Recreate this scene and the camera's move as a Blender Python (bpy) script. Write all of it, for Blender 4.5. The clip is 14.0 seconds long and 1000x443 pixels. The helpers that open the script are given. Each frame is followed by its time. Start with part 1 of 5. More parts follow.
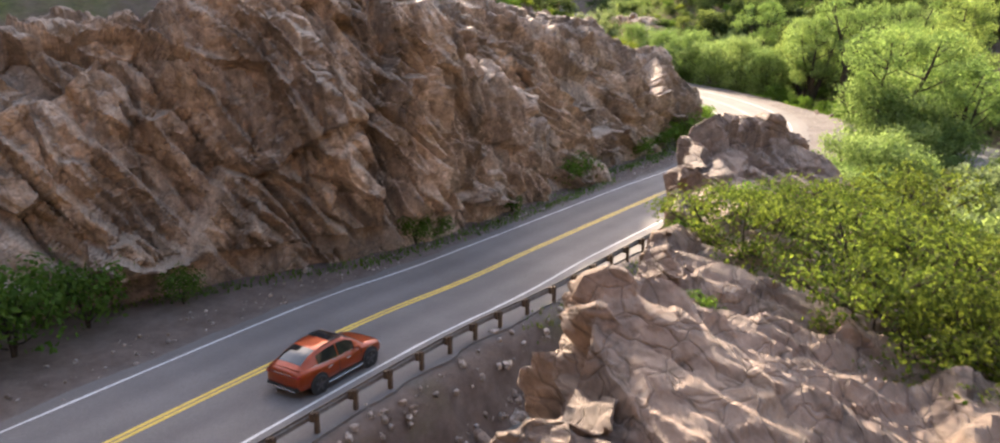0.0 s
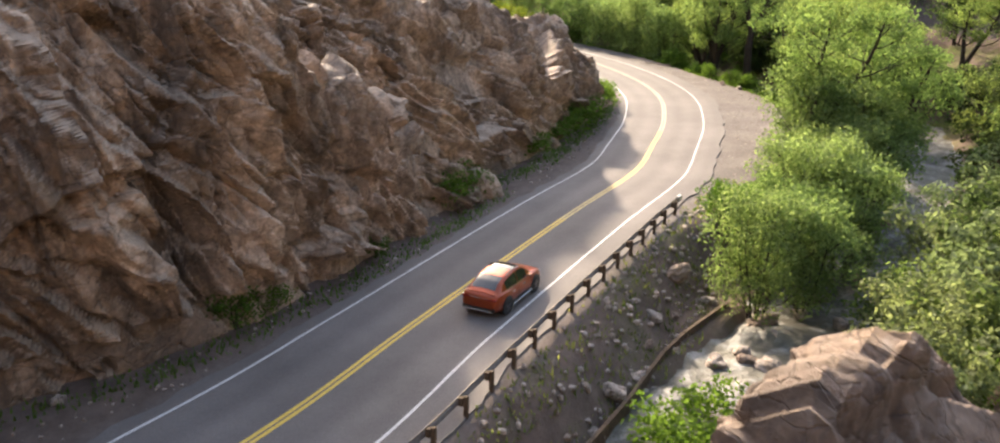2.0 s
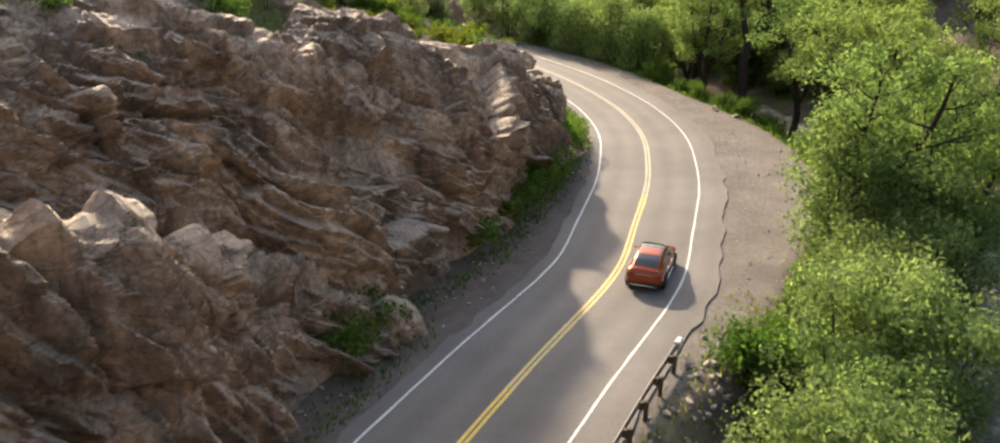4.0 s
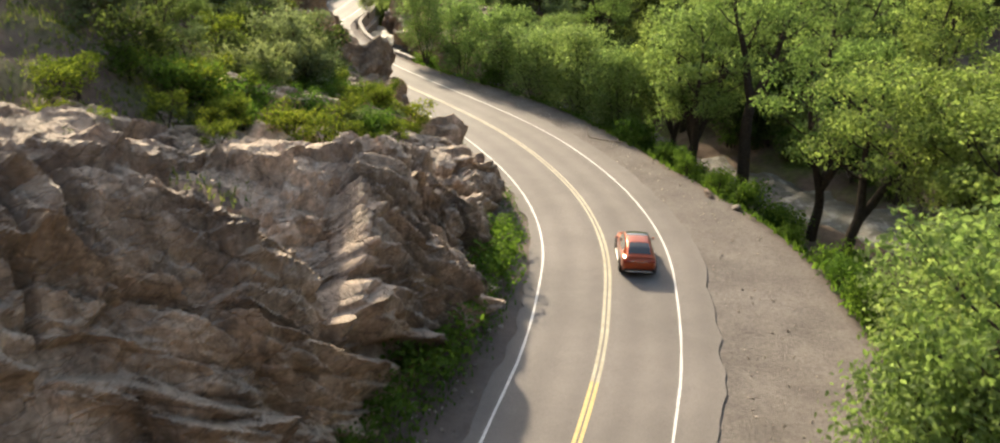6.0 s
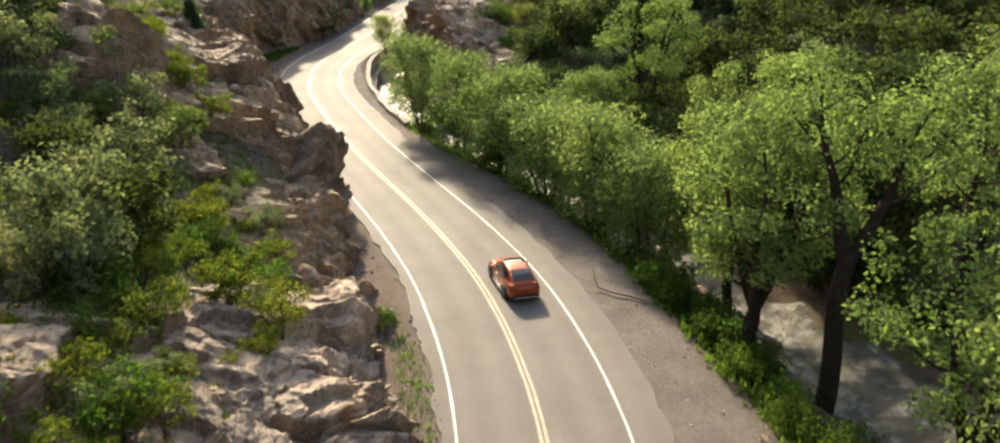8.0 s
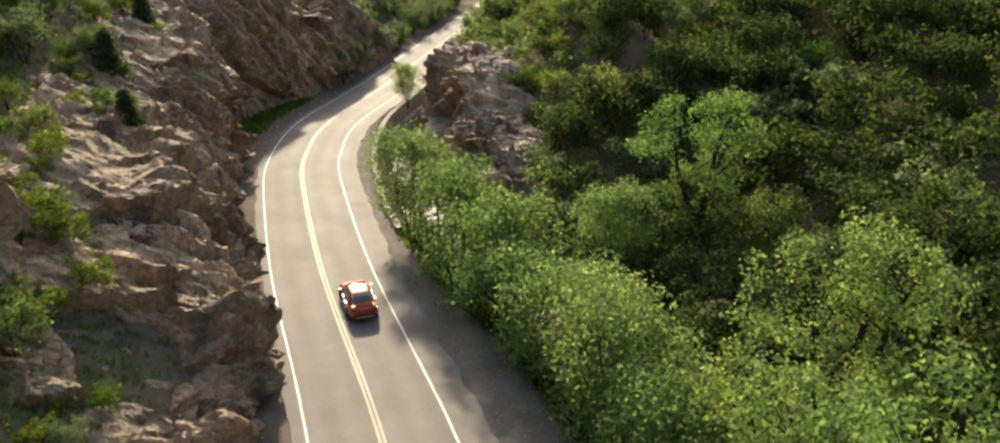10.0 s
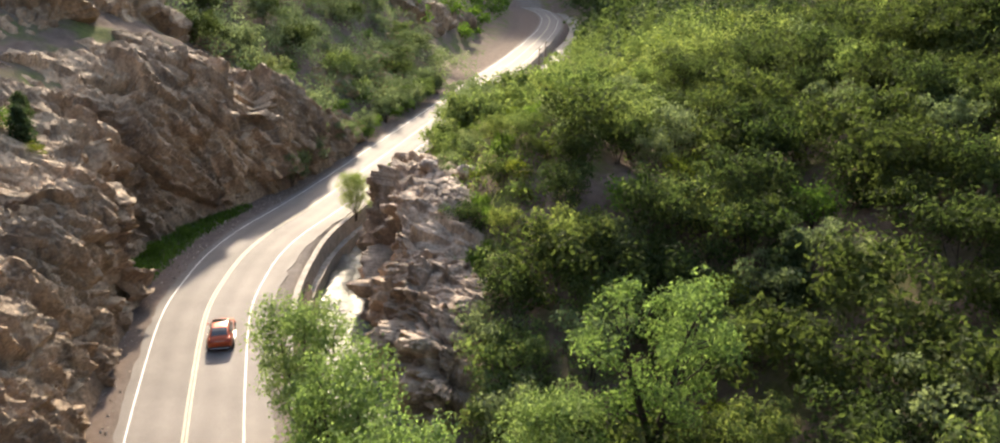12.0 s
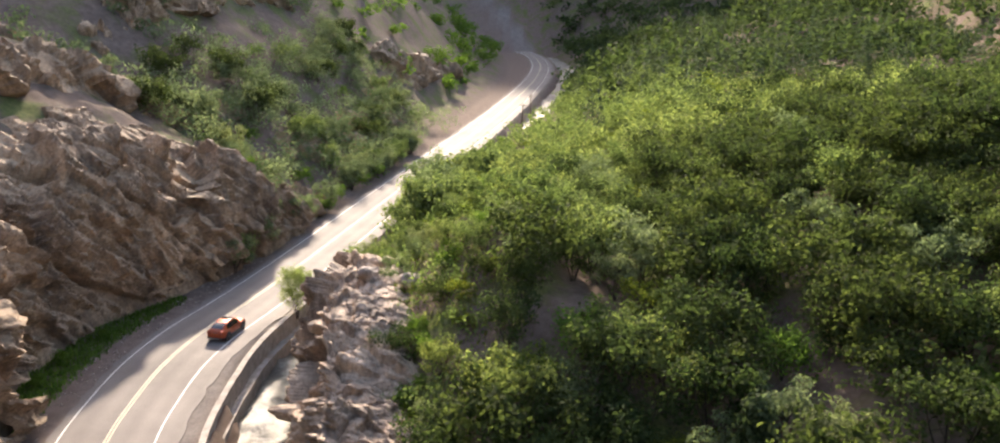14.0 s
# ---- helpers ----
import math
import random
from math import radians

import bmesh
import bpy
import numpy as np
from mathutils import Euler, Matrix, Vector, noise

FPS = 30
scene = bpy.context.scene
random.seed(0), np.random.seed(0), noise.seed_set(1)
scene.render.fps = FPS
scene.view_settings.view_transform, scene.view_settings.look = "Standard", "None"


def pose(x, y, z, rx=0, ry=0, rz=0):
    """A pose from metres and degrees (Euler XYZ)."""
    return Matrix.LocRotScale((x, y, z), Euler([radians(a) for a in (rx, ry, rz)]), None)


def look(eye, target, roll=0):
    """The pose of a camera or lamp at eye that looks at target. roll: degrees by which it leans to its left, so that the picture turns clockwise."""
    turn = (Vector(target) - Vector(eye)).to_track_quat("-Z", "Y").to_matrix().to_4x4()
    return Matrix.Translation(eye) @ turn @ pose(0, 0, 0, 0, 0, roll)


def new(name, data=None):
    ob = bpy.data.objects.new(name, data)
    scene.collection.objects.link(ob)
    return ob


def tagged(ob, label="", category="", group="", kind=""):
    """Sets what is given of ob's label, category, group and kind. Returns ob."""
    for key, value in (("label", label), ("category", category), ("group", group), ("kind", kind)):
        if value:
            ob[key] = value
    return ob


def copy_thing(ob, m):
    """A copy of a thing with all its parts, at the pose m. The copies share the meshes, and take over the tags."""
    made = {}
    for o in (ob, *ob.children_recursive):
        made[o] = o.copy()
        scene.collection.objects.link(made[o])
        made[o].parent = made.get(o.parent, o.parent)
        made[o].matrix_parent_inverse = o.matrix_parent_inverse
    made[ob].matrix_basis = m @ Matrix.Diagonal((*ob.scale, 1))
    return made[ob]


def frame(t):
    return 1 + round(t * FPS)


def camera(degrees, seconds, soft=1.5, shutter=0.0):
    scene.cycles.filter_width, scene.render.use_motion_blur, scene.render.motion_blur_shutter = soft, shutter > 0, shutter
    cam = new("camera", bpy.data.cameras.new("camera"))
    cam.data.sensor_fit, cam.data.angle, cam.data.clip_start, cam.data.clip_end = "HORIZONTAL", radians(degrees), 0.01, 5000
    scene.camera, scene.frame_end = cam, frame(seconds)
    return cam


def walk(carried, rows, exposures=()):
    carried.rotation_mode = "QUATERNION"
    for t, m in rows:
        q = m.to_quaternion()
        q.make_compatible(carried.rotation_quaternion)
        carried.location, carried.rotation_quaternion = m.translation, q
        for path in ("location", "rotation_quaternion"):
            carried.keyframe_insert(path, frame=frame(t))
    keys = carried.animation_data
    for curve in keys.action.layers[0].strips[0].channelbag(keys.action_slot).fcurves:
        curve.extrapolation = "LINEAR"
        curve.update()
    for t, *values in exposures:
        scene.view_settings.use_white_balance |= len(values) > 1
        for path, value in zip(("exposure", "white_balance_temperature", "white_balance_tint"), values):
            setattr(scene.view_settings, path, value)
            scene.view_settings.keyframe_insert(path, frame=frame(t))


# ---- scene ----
import itertools

# ---- camera ----
cam = camera(61.2, 14.0, soft=2.1, shutter=0.2)
PATH = [
    (0, pose(0.00, -0.00, 14.64, 74.75, -0.18, 0.00)),
    (0.5, pose(0.18, 3.24, 15.14, 74.26, -0.31, -1.22)),
    (1, pose(0.33, 6.93, 15.52, 73.37, -0.69, -4.49)),
    (1.5, pose(0.67, 10.95, 15.78, 72.21, -1.01, -7.18)),
    (2, pose(1.24, 15.06, 16.08, 70.97, -0.95, -8.04)),
    (2.2, pose(1.51, 16.83, 16.09, 70.71, -0.92, -8.18)),
    (4.3, pose(7.12, 35.66, 18.44, 69.02, -1.22, -10.17)),
    (4.5, pose(7.88, 37.65, 18.47, 69.08, -1.42, -10.13)),
    (5, pose(10.36, 43.08, 18.23, 69.37, -1.57, -9.87)),
    (5.5, pose(12.73, 48.49, 18.40, 69.43, -1.39, -10.25)),
    (6, pose(15.36, 53.93, 18.74, 69.31, -1.19, -10.15)),
    (6.5, pose(18.28, 59.49, 19.28, 69.30, -0.88, -9.33)),
    (7, pose(21.07, 65.41, 19.76, 69.39, -0.30, -7.97)),
    (7.5, pose(23.82, 71.60, 20.33, 69.31, 0.15, -6.27)),
    (8, pose(26.53, 77.81, 21.19, 68.97, 0.18, -4.56)),
    (8.2, pose(27.36, 79.85, 21.50, 68.86, 0.20, -4.02)),
    (10.3, pose(33.88, 99.16, 26.33, 68.64, 0.28, 1.11)),
    (10.5, pose(34.73, 101.01, 26.65, 68.74, 0.20, 1.39)),
    (11, pose(35.61, 104.56, 27.52, 69.47, -0.07, 1.21)),
    (11.5, pose(36.79, 107.88, 28.37, 70.93, -0.65, 1.19)),
    (12, pose(37.84, 110.98, 29.33, 72.45, -1.01, 1.23)),
    (12.5, pose(39.00, 113.72, 30.42, 73.39, -1.30, 1.13)),
    (13, pose(40.06, 116.22, 31.64, 73.93, -1.63, 0.94)),
    (13.5, pose(41.01, 118.55, 32.93, 74.37, -2.01, 1.36)),
    (14, pose(41.89, 120.35, 34.35, 74.62, -2.28, 1.32)),
]
walk(cam, PATH, exposures=[(0.0, 2.33, 7300, 15), (2.2, 2.03, 7450, 12), (4.5, 1.60, 7500, 7), (8.0, 1.48, 7700, 5),
                           (10.5, 1.27, 7600, 5), (12.2, 1.80, 7300, 11), (14.0, 1.84, 7100, 15)])

# ---- world and sun ----
SUN_AZIMUTH, SUN_HEIGHT = 12.0, 29.0  # degrees to the left of +y, degrees above the horizon
world = bpy.data.worlds.new("daylight")
scene.world = world
world.use_nodes = True
wn = world.node_tree
sky = wn.nodes.new("ShaderNodeTexSky")
sky.sky_type, sky.sun_disc = "NISHITA", False
sky.sun_elevation, sky.sun_rotation = radians(SUN_HEIGHT), radians(-SUN_AZIMUTH)
sky.air_density, sky.dust_density, sky.ozone_density = 1.0, 2.5, 1.0
wn.links.new(sky.outputs[0], wn.nodes["Background"].inputs[0])
wn.nodes["Background"].inputs[1].default_value = 0.15
sun_data = bpy.data.lights.new("sun", "SUN")
sun_data.energy, sun_data.angle, sun_data.color = 3.5, radians(2.5), (1.0, 0.89, 0.74)
sun = new("sun", sun_data)
az, el = radians(SUN_AZIMUTH), radians(SUN_HEIGHT)
SUN_WAY = Vector((-math.sin(az) * math.cos(el), math.cos(az) * math.cos(el), math.sin(el)))
sun.matrix_world = look((0, 0, 200), Vector((0, 0, 200)) - SUN_WAY)


# ---- materials ----
def material(name, rough=0.8, metal=0.0, spec=0.3):
    m = bpy.data.materials.new(name)
    m.use_nodes = True
    b = m.node_tree.nodes["Principled BSDF"]
    b.inputs["Roughness"].default_value = rough
    b.inputs["Metallic"].default_value = metal
    b.inputs["Specular IOR Level"].default_value = spec
    return m, m.node_tree, b


def node(nt, kind, **values):
    n = nt.nodes.new(kind)
    for key, value in values.items():
        n.inputs[key.replace("_", " ")].default_value = value
    return n


def grain(nt, scale, detail=6.0, rough=0.6, stretch=None):
    """Noise in metres of the object's own space."""
    tex = nt.nodes.new("ShaderNodeTexCoord")
    n = node(nt, "ShaderNodeTexNoise", Scale=scale, Detail=detail, Roughness=rough)
    if stretch:
        mp = nt.nodes.new("ShaderNodeMapping")
        mp.inputs["Scale"].default_value = stretch
        mp.inputs["Rotation"].default_value = (0.12, 0.16, 0.2)
        nt.links.new(tex.outputs["Object"], mp.inputs[0])
        nt.links.new(mp.outputs[0], n.inputs["Vector"])
    else:
        nt.links.new(tex.outputs["Object"], n.inputs["Vector"])
    return n.outputs["Fac"]


def ramp(nt, fac, *stops):
    r = nt.nodes.new("ShaderNodeValToRGB")
    e = r.color_ramp.elements
    while len(e) < len(stops):
        e.new(0.5)
    for el_, (at, col) in zip(e, stops):
        el_.position = at
        el_.color = (*col, 1) if not isinstance(col, (int, float)) else (col, col, col, 1)
    nt.links.new(fac, r.inputs[0])
    return r.outputs[0]


def mix(nt, fac, a, b, blend="MIX"):
    n = nt.nodes.new("ShaderNodeMix")
    n.data_type, n.blend_type = "RGBA", blend
    for socket, value in ((n.inputs[0], fac), (n.inputs[6], a), (n.inputs[7], b)):
        if isinstance(value, (int, float)):
            socket.default_value = value
        elif isinstance(value, tuple):
            socket.default_value = (*value, 1)
        else:
            nt.links.new(value, socket)
    return n.outputs[2]


def math_node(nt, op, a, b=0.0):
    n = nt.nodes.new("ShaderNodeMath")
    n.operation = op
    for socket, value in zip(n.inputs, (a, b)):
        if isinstance(value, (int, float)):
            socket.default_value = value
        else:
            nt.links.new(value, socket)
    return n.outputs[0]


def bump(nt, b, height, strength, distance):
    n = node(nt, "ShaderNodeBump", Strength=strength, Distance=distance)
    nt.links.new(height, n.inputs["Height"])
    nt.links.new(n.outputs[0], b.inputs["Normal"])


def up_facing(nt, low, high):
    g = nt.nodes.new("ShaderNodeNewGeometry")
    s = nt.nodes.new("ShaderNodeSeparateXYZ")
    nt.links.new(g.outputs["Normal"], s.inputs[0])
    return ramp(nt, s.outputs[2], (low, 0.0), (high, 1.0))


def rock_material(name, dark, mid, light, top_tone, stain=0.5):
    m, nt, b = material(name, 0.72, 0, 0.3)
    big = ramp(nt, grain(nt, 0.20, 5, 0.65), (0.3, dark), (0.47, mid), (0.7, light))
    o = nt.nodes.new("ShaderNodeObjectInfo")
    each = ramp(nt, o.outputs["Random"], (0.0, (0.80, 0.76, 0.74)), (0.5, (1.0, 1.0, 1.0)), (1.0, (1.16, 1.12, 1.08)))
    col = mix(nt, 1.0, big, each, "MULTIPLY")
    fine = ramp(nt, grain(nt, 3.4, 9, 0.72), (0.25, 0.55), (0.75, 1.38))
    col = mix(nt, 1.0, col, fine, "MULTIPLY")
    veins = ramp(nt, grain(nt, 2.4, 7, 0.68, (1.5, 0.5, 1.5)), (0.3, 0.72), (0.7, 1.30))
    col = mix(nt, 1.0, col, veins, "MULTIPLY")
    for size, lo, hi, weight in ((0.9, 0.47, 0.64, 0.6), (0.24, 0.51 - 0.08 * stain, 0.66 - 0.08 * stain, 0.3 + 0.4 * stain)):
        streaks = ramp(nt, grain(nt, size, 8, 0.66, (0.9, 0.9, 0.16)), (lo, 0.0), (hi, 1.0))
        col = mix(nt, math_node(nt, "MULTIPLY", streaks, weight), col, (0.06, 0.047, 0.039))
    rust = ramp(nt, grain(nt, 0.42, 5, 0.62), (0.55, 0.0), (0.70, 1.0))
    col = mix(nt, math_node(nt, "MULTIPLY", rust, 0.5), col, (0.29, 0.175, 0.085))
    lichen = ramp(nt, grain(nt, 1.7, 8, 0.7), (0.60, 0.0), (0.68, 1.0))
    col = mix(nt, math_node(nt, "MULTIPLY", lichen, 0.35), col, (0.47, 0.44, 0.40))
    # up-facing rock is mixed towards one set colour
    top = math_node(nt, "MULTIPLY", up_facing(nt, 0.45, 0.95), 0.4)
    col = mix(nt, top, col, top_tone)
    # hairline cracks along and across the beds
    tex = nt.nodes.new("ShaderNodeTexCoord")
    wob = node(nt, "ShaderNodeTexNoise", Scale=0.9, Detail=3.0)
    nt.links.new(tex.outputs["Object"], wob.inputs["Vector"])
    add = nt.nodes.new("ShaderNodeVectorMath")
    nt.links.new(tex.outputs["Object"], add.inputs[0]), nt.links.new(wob.outputs["Color"], add.inputs[1])
    h = math_node(nt, "MULTIPLY", grain(nt, 4.5, 10, 0.74, (1.3, 0.6, 1.3)), 0.9)
    for turn, size, scale in (((0.95, 0.35, 0.58), (1.0, 0.22, 1.5), 0.62), ((0.7, 0.2, 0.9), (1.0, 0.45, 1.6), 1.7)):
        mp = nt.nodes.new("ShaderNodeMapping")
        mp.inputs["Rotation"].default_value, mp.inputs["Scale"].default_value = turn, size
        v = nt.nodes.new("ShaderNodeTexVoronoi")
        v.feature, v.inputs["Scale"].default_value = "DISTANCE_TO_EDGE", scale
        nt.links.new(add.outputs[0], mp.inputs[0]), nt.links.new(mp.outputs[0], v.inputs["Vector"])
        col = mix(nt, 1.0, col, ramp(nt, v.outputs["Distance"], (0.0, 0.62), (0.022, 1.0)), "MULTIPLY")
        h = math_node(nt, "ADD", h, math_node(nt, "MULTIPLY", ramp(nt, v.outputs["Distance"], (0.0, 0.0), (0.05, 1.0)), 0.28))
    nt.links.new(col, b.inputs["Base Color"])
    bump(nt, b, h, 1.0, 0.13)
    return m


ROCK = rock_material("red_brown_gneiss", (0.17, 0.13, 0.108), (0.41, 0.318, 0.26), (0.62, 0.505, 0.43), (0.52, 0.425, 0.355))
ROCK_STAINED = rock_material("dark_stained_gneiss", (0.15, 0.112, 0.088), (0.435, 0.315, 0.228), (0.65, 0.50, 0.385), (0.57, 0.45, 0.345), 0.8)
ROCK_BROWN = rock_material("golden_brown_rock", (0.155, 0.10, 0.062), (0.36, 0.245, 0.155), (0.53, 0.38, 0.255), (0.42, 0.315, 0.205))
ROCK_TAN = rock_material("tan_granite", (0.15, 0.103, 0.077), (0.275, 0.192, 0.147), (0.40, 0.298, 0.235), (0.34, 0.257, 0.20))


def ground_material():
    m, nt, b = material("earth_and_grass", 0.95, 0, 0.1)
    soil = ramp(nt, grain(nt, 0.9, 8, 0.7), (0.3, (0.088, 0.063, 0.05)), (0.7, (0.185, 0.137, 0.112)))
    grass = ramp(nt, grain(nt, 2.2, 8, 0.7), (0.3, (0.035, 0.055, 0.014)), (0.7, (0.15, 0.165, 0.05)))
    where = ramp(nt, grain(nt, 0.16, 6, 0.6), (0.47, 0.0), (0.64, 1.0))
    attr = nt.nodes.new("ShaderNodeAttribute")
    attr.attribute_name = "cover"
    where = math_node(nt, "MULTIPLY", where, attr.outputs["Fac"])
    col = mix(nt, where, soil, grass)
    grav = ramp(nt, grain(nt, 5.0, 8, 0.75), (0.3, (0.12, 0.107, 0.10)), (0.7, (0.235, 0.212, 0.20)))
    bare = nt.nodes.new("ShaderNodeAttribute")
    bare.attribute_name = "gravel"
    patch = ramp(nt, grain(nt, 0.35, 5, 0.6), (0.3, (0.72, 0.70, 0.68)), (0.7, (1.1, 1.08, 1.05)))
    grav = mix(nt, 1.0, grav, patch, "MULTIPLY")
    col = mix(nt, bare.outputs["Fac"], col, grav)
    nt.links.new(col, b.inputs["Base Color"])
    bump(nt, b, grain(nt, 6.0, 10, 0.75), 0.8, 0.12)
    return m


GROUND = ground_material()


def asphalt_material():
    m, nt, b = material("worn_asphalt", 0.62, 0, 0.14)
    base = ramp(nt, grain(nt, 18.0, 6, 0.7), (0.3, (0.124, 0.110, 0.102)), (0.7, (0.188, 0.168, 0.157)))
    wear = ramp(nt, grain(nt, 0.13, 8, 0.66), (0.32, 0.80), (0.68, 1.12))
    uv = nt.nodes.new("ShaderNodeUVMap")
    sep = nt.nodes.new("ShaderNodeSeparateXYZ")
    nt.links.new(uv.outputs[0], sep.inputs[0])
    track = math_node(nt, "SINE", math_node(nt, "MULTIPLY", sep.outputs[0], 3.45))
    track = math_node(nt, "ADD", math_node(nt, "MULTIPLY", track, 0.07), 1.0)
    col = mix(nt, 1.0, base, wear, "MULTIPLY")
    col = mix(nt, 1.0, col, track, "MULTIPLY")
    nt.links.new(col, b.inputs["Base Color"])
    rough = ramp(nt, grain(nt, 0.5, 5, 0.6), (0.35, 0.67), (0.65, 0.73))
    nt.links.new(rough, b.inputs["Roughness"])
    bump(nt, b, grain(nt, 60.0, 4, 0.7), 0.35, 0.01)
    return m


ASPHALT = asphalt_material()


def plain(name, c1, c2, scale=3.0, rough=0.7, metal=0.0, spec=0.3, relief=0.2, dist=0.02):
    m, nt, b = material(name, rough, metal, spec)
    nt.links.new(ramp(nt, grain(nt, scale, 7, 0.65), (0.3, c1), (0.7, c2)), b.inputs["Base Color"])
    bump(nt, b, grain(nt, scale * 4, 6, 0.7), relief, dist)
    return m


WHITE_LINE = plain("white_road_paint", (0.44, 0.425, 0.40), (0.66, 0.64, 0.61), 4.0, 0.6)
# the next two yellows are paled to hold sun glare in their colour
YELLOW_HALF_GLARE = plain("half_glare_yellow_road_paint", (0.45, 0.335, 0.13), (0.59, 0.455, 0.20), 3.0, 0.62)
YELLOW_GLARE = plain("glare_paled_yellow_road_paint", (0.29, 0.262, 0.19), (0.43, 0.395, 0.295), 2.0, 0.65)
YELLOW_LINE = plain("yellow_road_paint", (0.56, 0.37, 0.07), (0.72, 0.50, 0.11), 4.0, 0.6)
CONCRETE = plain("stained_concrete", (0.20, 0.175, 0.15), (0.40, 0.36, 0.32), 1.2, 0.85, 0, 0.25, 0.5, 0.05)
STEEL = plain("weathered_steel", (0.11, 0.092, 0.08), (0.20, 0.175, 0.155), 5.0, 0.6, 0.3, 0.3)
GALVANISED = plain("galvanised_steel", (0.42, 0.41, 0.40), (0.58, 0.57, 0.56), 5.0, 0.42, 0.7, 0.4)
TIMBER = plain("dark_timber", (0.055, 0.036, 0.024), (0.13, 0.09, 0.06), 6.0, 0.85, 0, 0.2, 0.6, 0.03)
BARK = plain("dark_bark", (0.024, 0.018, 0.014), (0.066, 0.052, 0.041), 5.0, 0.9, 0, 0.15, 0.9, 0.06)
DEADWOOD = plain("dead_grey_wood", (0.16, 0.12, 0.09), (0.30, 0.25, 0.20), 6.0, 0.9, 0, 0.15, 0.6, 0.03)
BOULDER = rock_material("pale_boulder_stone", (0.26, 0.21, 0.18), (0.40, 0.33, 0.28), (0.54, 0.46, 0.40), (0.56, 0.48, 0.42))


def water_material():
    m, nt, b = material("white_water", 0.18, 0, 0.5)
    foam = ramp(nt, grain(nt, 0.9, 8, 0.72), (0.50, 0.0), (0.74, 1.0))
    col = mix(nt, foam, (0.075, 0.07, 0.055), (0.40, 0.40, 0.39))
    nt.links.new(col, b.inputs["Base Color"])
    nt.links.new(ramp(nt, foam, (0.0, 0.5), (1.0, 0.9)), b.inputs["Roughness"])
    bump(nt, b, grain(nt, 2.2, 6, 0.6), 0.8, 0.2)
    return m


WATER = water_material()


def leaf_material(name, low, high):
    m, nt, b = material(name, 0.75, 0, 0.08)
    g = nt.nodes.new("ShaderNodeNewGeometry")
    o = nt.nodes.new("ShaderNodeObjectInfo")
    col = ramp(nt, g.outputs["Random Per Island"], (0.0, low), (1.0, high))
    tint = ramp(nt, o.outputs["Random"], (0.0, (0.82, 0.88, 0.8)), (0.5, (1.0, 1.0, 1.0)), (1.0, (1.2, 1.1, 0.95)))
    col = mix(nt, 1.0, col, tint, "MULTIPLY")
    nt.links.new(col, b.inputs["Base Color"])
    t = nt.nodes.new("ShaderNodeBsdfTranslucent")
    glow = mix(nt, 1.0, col, (1.34, 1.42, 0.9), "MULTIPLY")
    nt.links.new(glow, t.inputs[0])
    mx = nt.nodes.new("ShaderNodeMixShader")
    mx.inputs[0].default_value = 0.58
    nt.links.new(b.outputs[0], mx.inputs[1]), nt.links.new(t.outputs[0], mx.inputs[2])
    nt.links.new(mx.outputs[0], nt.nodes["Material Output"].inputs[0])
    return m


LEAF_COTTON = leaf_material("cottonwood_leaf", (0.098, 0.152, 0.056), (0.225, 0.292, 0.122))
LEAF_WILLOW = leaf_material("willow_leaf", (0.11, 0.163, 0.064), (0.235, 0.30, 0.138))
# darker copy of the young yellow leaf, with the near bushes' shade painted in
LEAF_YELLOW_SHADED = leaf_material("shaded_young_leaf", (0.03, 0.052, 0.015), (0.125, 0.155, 0.036))
# dark scrub green; on the right hillside it also carries the slope's shade
LEAF_DARK = leaf_material("oak_leaf", (0.025, 0.041, 0.017), (0.063, 0.087, 0.036))
LEAF_YELLOW = leaf_material("young_yellow_leaf", (0.045, 0.075, 0.015), (0.215, 0.25, 0.048))
LEAF_GREY = leaf_material("grey_green_leaf", (0.105, 0.135, 0.08), (0.185, 0.222, 0.14))
LEAF_BUSH = leaf_material("bush_leaf", (0.05, 0.10, 0.021), (0.105, 0.175, 0.04))
LEAF_FIR = leaf_material("conifer_needle", (0.03, 0.052, 0.028), (0.07, 0.10, 0.055))
LEAF_OAK = leaf_material("scrub_leaf", (0.068, 0.102, 0.042), (0.195, 0.238, 0.098))
GRASS = leaf_material("grass_blade", (0.07, 0.105, 0.03), (0.20, 0.205, 0.085))


# ---- noise, vectorised ----
def hash01(ix, iy, iz, salt=0):
    h = (ix.astype(np.int64) * 374761393 + iy.astype(np.int64) * 668265263 + iz.astype(np.int64) * 2147483647 + salt * 974711) & 0xFFFFFFFF
    h = ((h ^ (h >> 13)) * 1274126177) & 0xFFFFFFFF
    h = ((h ^ (h >> 16)) * 2246822519) & 0xFFFFFFFF
    return ((h ^ (h >> 15)) & 0xFFFFFF) / 16777215.0


def value_noise(p, salt=0):
    i = np.floor(p).astype(np.int64)
    f = p - i
    f = f * f * (3 - 2 * f)
    out = 0
    for dx in (0, 1):
        for dy in (0, 1):
            for dz in (0, 1):
                w = (f[:, 0] if dx else 1 - f[:, 0]) * (f[:, 1] if dy else 1 - f[:, 1]) * (f[:, 2] if dz else 1 - f[:, 2])
                out = out + w * hash01(i[:, 0] + dx, i[:, 1] + dy, i[:, 2] + dz, salt)
    return out * 2 - 1


def fbm(p, octaves=4, salt=0, gain=0.5):
    total, amp = 0, 1.0
    for k in range(octaves):
        total = total + amp * value_noise(p * 2.03 ** k, salt + k)
        amp *= gain
    return total


